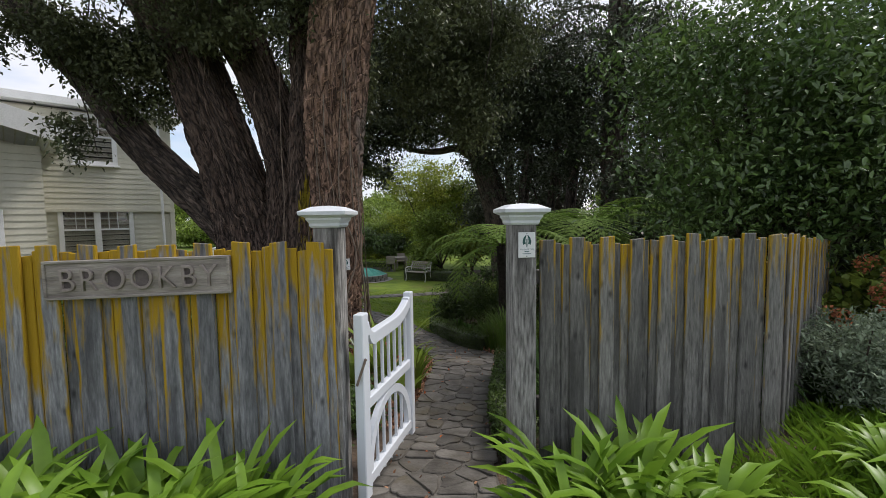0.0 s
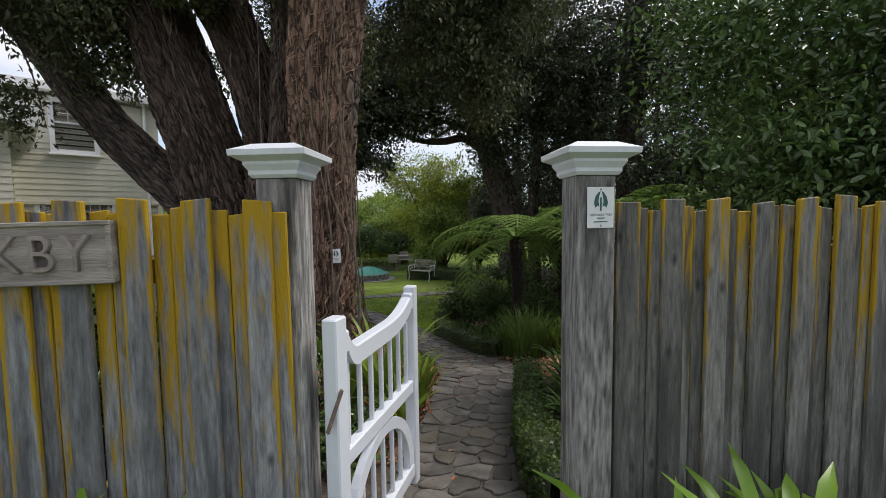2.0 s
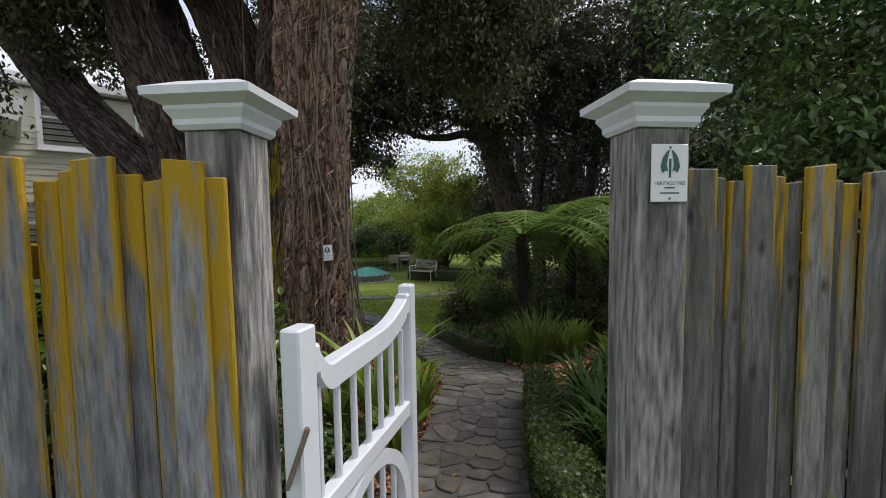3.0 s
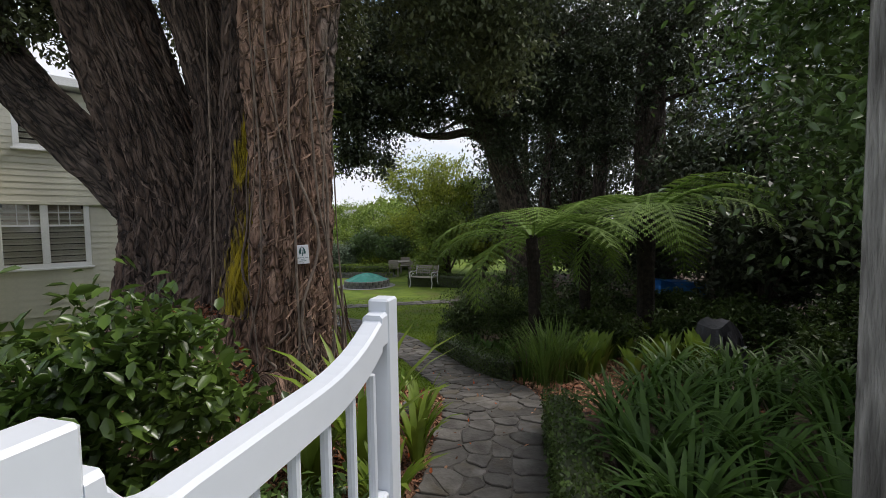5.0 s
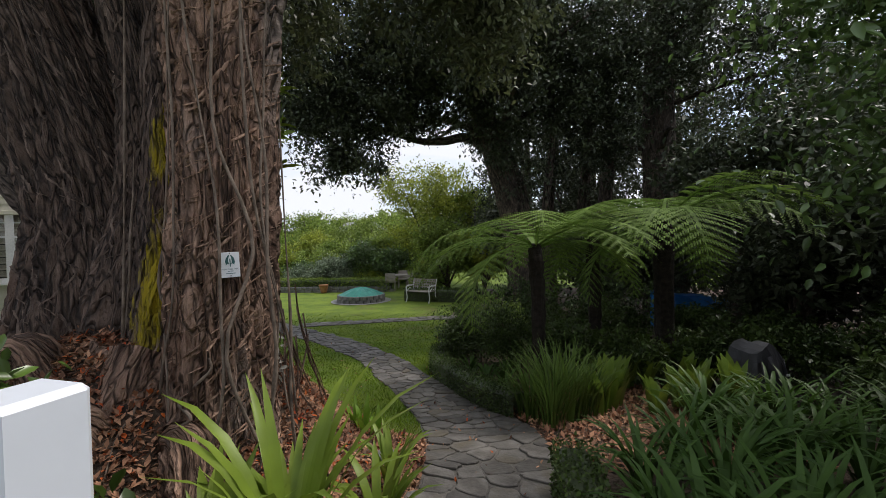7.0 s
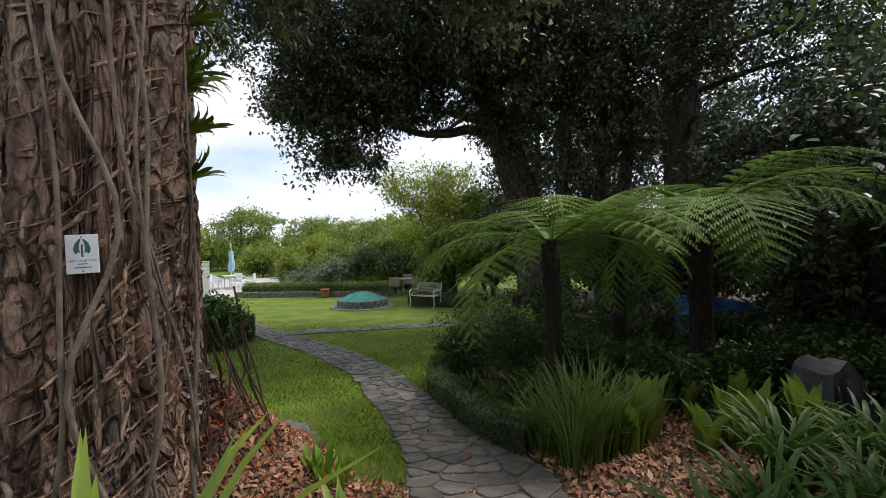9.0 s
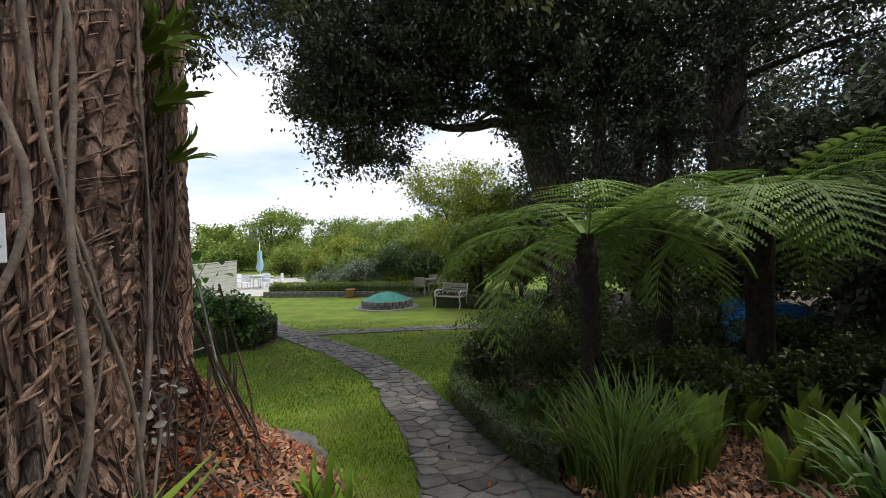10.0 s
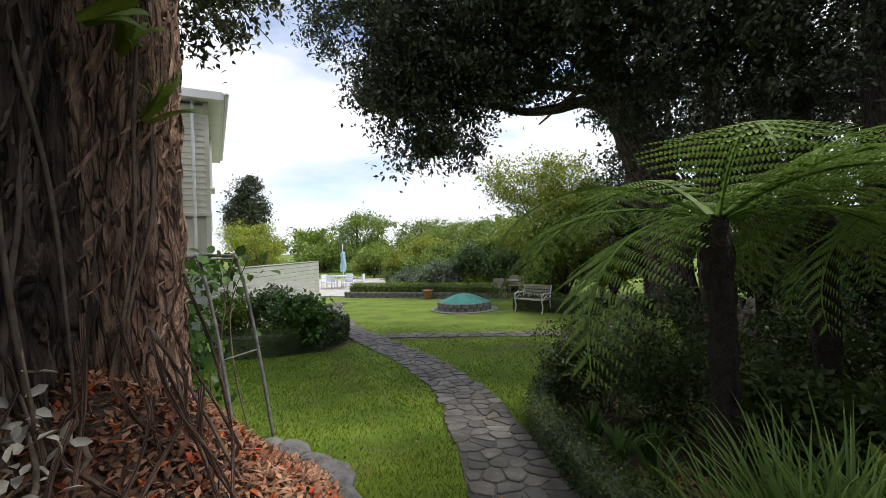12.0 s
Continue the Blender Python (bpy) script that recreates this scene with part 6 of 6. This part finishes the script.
# ---- covered barbecue and tarp in the far bed ----
def lump():
    x, y = 3.8, 8.5
    base = thing("covered_barbecue", pose(x, y, gz(x, y), 0, 0, 20), "dark grey fabric cover over something boxy in the bed", "cover")
    b = bmesh.new()
    bmesh.ops.create_cube(b, size=1)
    bmesh.ops.subdivide_edges(b, edges=b.edges, cuts=5, use_grid_fill=True)
    for v in b.verts:
        z = v.co.z + 0.5
        k = 1 - 0.34 * z ** 1.4
        w = noise.noise(v.co * 3.1) * 0.06
        v.co = Vector((v.co.x * 0.64 * k + w, v.co.y * 0.52 * k + w, z * 0.82 - 0.30 * abs(v.co.x) ** 1.5 * z - 0.16 * max(v.co.x, 0) * z + w * 0.5))
    part("cover", b, COVER, base)
    for sx in (-0.2, 0.2):
        limb("strap", [(sx, -0.275, 0.04, 0.008), (sx, -0.26, 0.3, 0.008), (sx * 0.95, -0.2, 0.62, 0.008)], COVER, base, n=8, seg=6)
    part("tag", box_bm(0.06, 0.008, 0.03, 0.002, (0.2, -0.25, 0.42)), PLAQUE, base, "small pale label tag")


lump()
tp = thing("tarpaulin", pose(6.3, 14.6, gz(6.3, 14.6), 0, 0, 15), "bright blue tarpaulin over a low stack among the trees", "cover")
b = bmesh.new()
bmesh.ops.create_cube(b, size=1)
bmesh.ops.subdivide_edges(b, edges=b.edges, cuts=4, use_grid_fill=True)
for v in b.verts:
    z = v.co.z + 0.5
    w = noise.noise(v.co * 2.7) * 0.08
    v.co = Vector((v.co.x * 1.7 + w, v.co.y * 0.9 + w, z * (0.85 - 0.22 * v.co.x) + w * 0.6))
part("sheet", b, BLUE, tp)

# ---- the garden beyond and the distance ----
for i, (x, y, h, r, m, lab) in enumerate((
        (-0.8, 27, 6.8, 3.5, LEAF_YELLOW, "light yellow-green open-crowned tree beyond the lawn"), (1.2, 25, 5.4, 2.2, LEAF_MID, "fresh green tree beyond the lawn"),
        (-0.2, 22.5, 3.4, 1.5, LEAF_MID, "tall green shrub beside the lawn"), (1.4, 22.0, 2.8, 1.4, LEAF_YELLOW, "yellow-green shrub beside the lawn"),
        (-4.6, 29, 3.0, 1.2, LEAF_MID, "rounded green shrub in the far garden"), (-7.5, 31, 2.6, 1.5, LEAF_MID, "rounded green shrub in the far garden"),
        (-9.8, 34, 3.2, 1.8, LEAF_YELLOW, "yellow-green shrub in the far garden"), (-5.8, 34, 4.2, 2.0, LEAF_MID, "leafy tree in the far garden"),
        (-2.8, 33, 4.0, 1.8, LEAF_MID, "leafy tree in the far garden"), (-8.2, 38, 4.2, 2.2, LEAF_MID, "leafy tree in the far garden"), (-12.5, 40, 3.8, 2.4, LEAF_MID, "leafy tree in the far garden"),
        (-3.5, 27.0, 1.9, 0.9, LEAF_GLOSS, "dark rounded shrub behind the table"), (-6.5, 27.2, 1.5, 0.9, LEAF_GREY, "grey-green shrub behind the low hedge"),
        (-8.8, 27.5, 1.4, 0.9, LEAF_MID, "green shrub behind the low hedge"), (-5.2, 27.4, 2.4, 0.8, LEAF_GLOSS, "small dark tree behind the low hedge"),
        (-24.5, 34, 5.0, 2.4, LEAF_YELLOW, "yellow-green leafy tree behind the house"), (-29, 38, 5.6, 2.8, LEAF_YELLOW, "yellow-green leafy tree behind the house"),
        (-15.5, 37, 2.5, 2.2, LEAF_MID, "green leafy tree beyond the patio"), (-18.5, 44, 2.7, 2.6, LEAF_MID, "green leafy tree beyond the patio"))):
    crown_tree(x, y, h, r, m, lab, n=24000 if r > 3 else 12000, size=0.17, seed=50 + i, trunk=0.06 + 0.012 * h, clump=0.2 + 0.03 * r, low=0.1, category="tree" if h > 3.3 else "shrub")
g4 = np.random.default_rng(29)
for i in range(40):
    x, y = g4.uniform(-12.5, 3), g4.uniform(25.6, 37)
    if x < -9.5 and y < 32 or -4.5 < x < -0.5 and y < 27:
        continue
    m_, lab = ((LEAF_MID, "fresh green garden shrub in the far borders"), (LEAF_YELLOW, "yellow-green garden shrub in the far borders"),
               (LEAF_GREY, "grey-green garden shrub in the far borders"), (LEAF_GLOSS, "dark green garden shrub in the far borders"))[i % 4]
    shrub(x, y, g4.uniform(0.6, 1.3), g4.uniform(0.8, 2.3), m_, lab, n=4200, size=0.12, clump=0.13, group="far border shrubs")
g3 = np.random.default_rng(23)
for i in range(11):
    x, y, h = -31 + 3.4 * i + g3.normal(), 58 + g3.normal() * 4, (9.2, 8.8, 9.4, 9.0, 7.2)[i % 5] * (0.76 if 2 <= i <= 4 else 0.34 if i < 2 else 0.66)
    crown_tree(x, y, h, 4.3, LEAF_MID, "distant rounded green tree on the skyline", n=7000, size=0.34, seed=80 + i, trunk=0.25, clump=0.5, low=0.1)
crown_tree(-50, 62, 15.5, 4.0, LEAF_DARK, "tall dark distant conifer-like tree", n=14000, size=0.42, seed=99, trunk=0.4, clump=0.55, low=0.2,
           blobs=[(0, 0, 10.5, 3.0, 3.0, 4.2), (0.3, 0, 13.2, 2.0, 2.0, 2.2), (1.6, 0, 8.6, 2.2, 2.2, 2.4), (-1.7, 0, 9.2, 2.2, 2.2, 2.4), (-0.5, 0, 6.6, 2.4, 2.4, 1.8)])
crown_tree(-60, 70, 12, 3.5, LEAF_DARK, "tall dark distant tree", n=3000, size=0.6, seed=98, trunk=0.4, clump=0.6, low=0.2)
for i in range(16):
    x = -75 + 10 * i
    crown_tree(x, 95 + 8 * math.sin(i * 2.1), 6.5 + 2 * math.sin(i * 1.3), 7, LEAF_MID, "distant belt of green trees on the horizon", n=2200, size=0.9, seed=120 + i, trunk=0.3, clump=0.9, low=0.05)
tw = thing("tower", pose(-42.5, 78, -0.8), "distant dark square tower above the trees", "tower")
part("shaft", box_bm(1.0, 1.0, 6.2, 0.05), CONCRETE, tw)
part("top", box_bm(1.3, 1.3, 0.7, 0.05, (0, 0, 6.2)), ROCK, tw)
fh = thing("house", pose(-10.5, 52, -0.8, 0, 0, 15), "distant pale house roof among the trees", "house")
part("wall", box_bm(5, 4, 3.6, 0.02), BOARD, fh)
rb = box_bm(5.6, 4.6, 1.0, 0, (0, 0, 3.6))
for v in rb.verts:
    if v.co.z > 4:
        v.co.x *= 0.6
        v.co.y *= 0.1
part("roof", rb, ROOFT, fh)


# ---- grass, leaf litter, rocks ----
def lawn_grass():
    n = 90000
    u = rng.uniform(0, 1, n * 2)
    y = 6.8 + 13.0 * u ** 1.7
    x = rng.uniform(-7.5, 2.0, n * 2)
    keep = [k for k in range(n * 2) if region(x[k], y[k]) == 0 and path_gap(x[k], y[k]) > 0.0 and (k * 0.6180339) % 1 > (y[k] - 9.0) / 9.0][:n]
    x, y = x[keep], y[keep]
    z = np.array([gz(a, b) for a, b in zip(x, y)])
    m = len(x)
    az = rng.uniform(0, 6.28, m)
    h = rng.uniform(0.018, 0.045, m)
    w = np.interp(y, [7, 18], [0.003, 0.012])
    p = np.stack([x, y, z + 0.002], 1)
    s = np.stack([np.cos(az) * w, np.sin(az) * w, np.zeros(m)], 1)
    tip = np.stack([rng.normal(size=m) * 0.02, rng.normal(size=m) * 0.02, h], 1)
    v = np.stack([p - s, p + s, p + tip * 0.7 + s * 0.5, p + tip], 1)
    tagged(quads("lawn_grass", v, 4, [(0, 1, 2, 3)], BLADE), "short mown green lawn grass", "grass", kind="stuff")


lawn_grass()


def verge_grass():
    n = 16000
    x = rng.uniform(0.6, 5.5, n)
    y = rng.uniform(0.6, 3.6, n)
    k = (y < 2.55 + 0.1 * x) | (x > 2.6)
    x, y = x[k], y[k]
    m = len(x)
    z = np.array([gz(a, b) for a, b in zip(x, y)])
    az = rng.uniform(0, 6.28, m)
    s = np.stack([np.cos(az), np.sin(az), np.zeros(m)], 1) * 0.005
    p = np.stack([x, y, z - 0.01], 1)
    tip = np.stack([rng.normal(size=m) * 0.09, rng.normal(size=m) * 0.09, rng.uniform(0.08, 0.24, m)], 1)
    v = np.stack([p - s, p + s, p + tip * 0.6 + s * 0.7, p + tip * np.array([1.3, 1.3, 0.95])], 1)
    tagged(quads("verge_grass", v, 4, [(0, 1, 2, 3)], STRAP), "long rough grass on the verge", "grass", kind="stuff")


verge_grass()


def litter(name, n, box, mat, size, label, cond=None):
    x, y = rng.uniform(box[0], box[1], n), rng.uniform(box[2], box[3], n)
    k = [i for i in range(n) if cond is None or cond(x[i], y[i])]
    x, y = x[k], y[k]
    z = np.array([gz(a, b) for a, b in zip(x, y)]) + rng.uniform(0.008, 0.035, len(x))
    ob = leaves(name, np.stack([x, y, z], 1), size, mat, width=0.5, lean=(0, 0, 0), facing=0.9, oval=n < 2000)
    tagged(ob, label, "leaf litter", kind="stuff")


in_bed = lambda x, y: region(x, y) == 1 and path_gap(x, y) > 0.0
litter("leaf_litter", 44000, (-3.6, 0.2, 4.2, 8.8), LITTER, 0.058, "fallen brown leaves round the great tree", in_bed)
litter("leaf_litter", 1900, (-2.6, -0.4, 5.2, 8.2), LITTER_RED, 0.05, "fallen red leaves round the great tree", in_bed)
litter("leaf_litter", 7000, (0.6, 3.0, 6.4, 9.5), LITTER, 0.075, "fallen brown leaves in the bed by the path", in_bed)
litter("leaf_litter", 90, (-0.5, 0.7, 2.6, 9), LITTER_RED, 0.045, "scattered red leaves on the path", lambda x, y: path_gap(x, y) < -0.05)
litter("leaf_litter", 260, (-0.6, 0.9, 2.6, 9), LITTER, 0.045, "scattered brown leaves on the path", lambda x, y: path_gap(x, y) < 0)
litter("leaf_litter", 260, (-4, 0.5, 7.2, 14), LITTER, 0.05, "pale fallen leaves on the lawn", lambda x, y: region(x, y) == 0)

dead = thing("dead_branch", pose(-1.30, 6.34, 0.93), "dried branch with pale grey dead leaves on the trunk", "branch")
limb("twig", [(-0.25, 0.1, 0.1, 0.008), (0, 0, 0.05, 0.006), (0.05, -0.05, 0.3, 0.003)], ROOT, dead, n=8, seg=5)
leaves("dead_leaves", rng.normal(size=(46, 3)) * (0.06, 0.05, 0.11), 0.062, DEAD, dead, width=0.5, oval=True)


def rock(x, y, s, seed):
    b = bmesh.new()
    bmesh.ops.create_icosphere(b, subdivisions=2, radius=1)
    for v in b.verts:
        n_ = noise.noise(v.co * 1.3 + Vector((seed, 0, 0)))
        v.co = Vector((v.co.x * s * (1.25 + 0.35 * n_), v.co.y * s * (0.9 + 0.3 * n_), v.co.z * s * 0.62 * (1 + 0.4 * n_)))
    ob = part("rock", b, ROCK)
    ob.matrix_world = pose(x, y, gz(x, y) + s * 0.15, 0, 0, seed * 47 % 360)
    tagged(ob, "rounded grey garden rock edging the bed", "rock", "rocks edging the bed")


for k, (x, y, s) in enumerate(((-3.1, 8.9, 0.16), (-2.7, 8.92, 0.15), (-2.36, 8.88, 0.18), (-2.0, 8.72, 0.13), (-1.72, 8.5, 0.14), (-1.5, 8.3, 0.13), (-1.3, 8.05, 0.10), (-3.45, 8.85, 0.14), (-0.55, 6.5, 0.12))):
    rock(x, y, s, k + 1)


# ---- paving stones, last ----
def clip_cell(poly, m, nrm):
    out = []
    for i in range(len(poly)):
        a, b = poly[i], poly[(i + 1) % len(poly)]
        da, db = np.dot(a - m, nrm), np.dot(b - m, nrm)
        if da <= 0:
            out.append(a)
        if da * db < 0:
            out.append(a + (b - a) * da / (da - db))
    return out


def paving(curve, step, across, parent, seed, joint, singles):
    """Irregular stones that fill a winding strip: cells round scattered seeds in (along, across), each a bevelled slab."""
    g = np.random.default_rng(seed)
    c = np.array(curve)
    al = np.concatenate([[0], np.cumsum(np.linalg.norm(np.diff(c[:, :2], axis=0), axis=1))])
    t = unit(np.gradient(c[:, :2], axis=0))
    nv = np.stack([-t[:, 1], t[:, 0]], 1)

    def world_at(u, v):
        x, y = np.interp(u, al, c[:, 0]), np.interp(u, al, c[:, 1])
        return x + np.interp(u, al, nv[:, 0]) * v, y + np.interp(u, al, nv[:, 1]) * v
    seeds = []
    u = step / 2
    while u < al[-1]:
        hw = np.interp(u, al, c[:, 2])
        for k in range(across):
            seeds.append((u + g.uniform(-0.42, 0.42) * step, hw * ((k + 0.5) / across * 2 - 1) + g.uniform(-0.45, 0.45) * 2 * hw / across))
        u += step
    S = np.array(seeds)
    rest_v, rest_f = [], []
    made = 0
    for i, s in enumerate(S):
        hw = np.interp(s[0], al, c[:, 2]) + 0.03 * g.normal()
        poly = [np.array(p) for p in ((s[0] - step * 2, -hw), (s[0] + step * 2, -hw), (s[0] + step * 2, hw), (s[0] - step * 2, hw))]
        near = np.argsort(np.abs(S - s).sum(1))[1:26]
        for j in near:
            d = S[j] - s
            ln = np.linalg.norm(d)
            if ln < 0.02:
                continue
            poly = clip_cell(poly, (S[j] + s) / 2 - d / ln * joint, d / ln)
            if len(poly) < 3:
                break
        if len(poly) < 3:
            continue
        ctr = np.mean(poly, 0)
        # knock the corners off
        rnd = []
        for k in range(len(poly)):
            a, b = poly[k], poly[(k + 1) % len(poly)]
            rnd += [a * 0.84 + b * 0.16, a * 0.5 + b * 0.5 + (g.normal(size=2) * 0.008), a * 0.16 + b * 0.84]
        wpts = [world_at(*p) for p in rnd]
        wc = world_at(*ctr)
        z0 = gz(*wc)
        tilt = g.normal(size=2) * 0.015
        lift = 0.030 + g.uniform(-0.004, 0.006)
        n = len(wpts)
        v = []
        for scale_, zz in ((1.0, 0.012), (0.985, lift - 0.005), (0.93, lift)):
            for x, y in wpts:
                px, py = (x - wc[0]) * scale_, (y - wc[1]) * scale_
                v.append((px, py, gz(x, y) - z0 + zz + tilt[0] * px + tilt[1] * py))
        v.append((0, 0, lift + 0.002))
        f = []
        for r_ in range(2):
            for k in range(n):
                k2 = (k + 1) % n
                f.append((r_ * n + k, r_ * n + k2, r_ * n + n + k2, r_ * n + n + k))
        for k in range(n):
            f.append((2 * n + k, 2 * n + (k + 1) % n, 3 * n))
        if made < singles:
            ob = raw("paving_stone", v, f, STONE, parent)
            ob.location = (wc[0], wc[1], z0)
            made += 1
        else:
            o = len(rest_v)
            rest_v += [(a + wc[0], b_ + wc[1], c_ + z0) for a, b_, c_ in v]
            rest_f += [tuple(o + q for q in face) for face in f]
    if rest_v:
        tagged(raw("far_paving", rest_v, rest_f, STONE, parent), kind="stuff")


paving(PC, 0.21, 4, path_ob, 3, 0.008, 300)
paving(CC, 0.30, 2, cross_ob, 5, 0.012, 60)
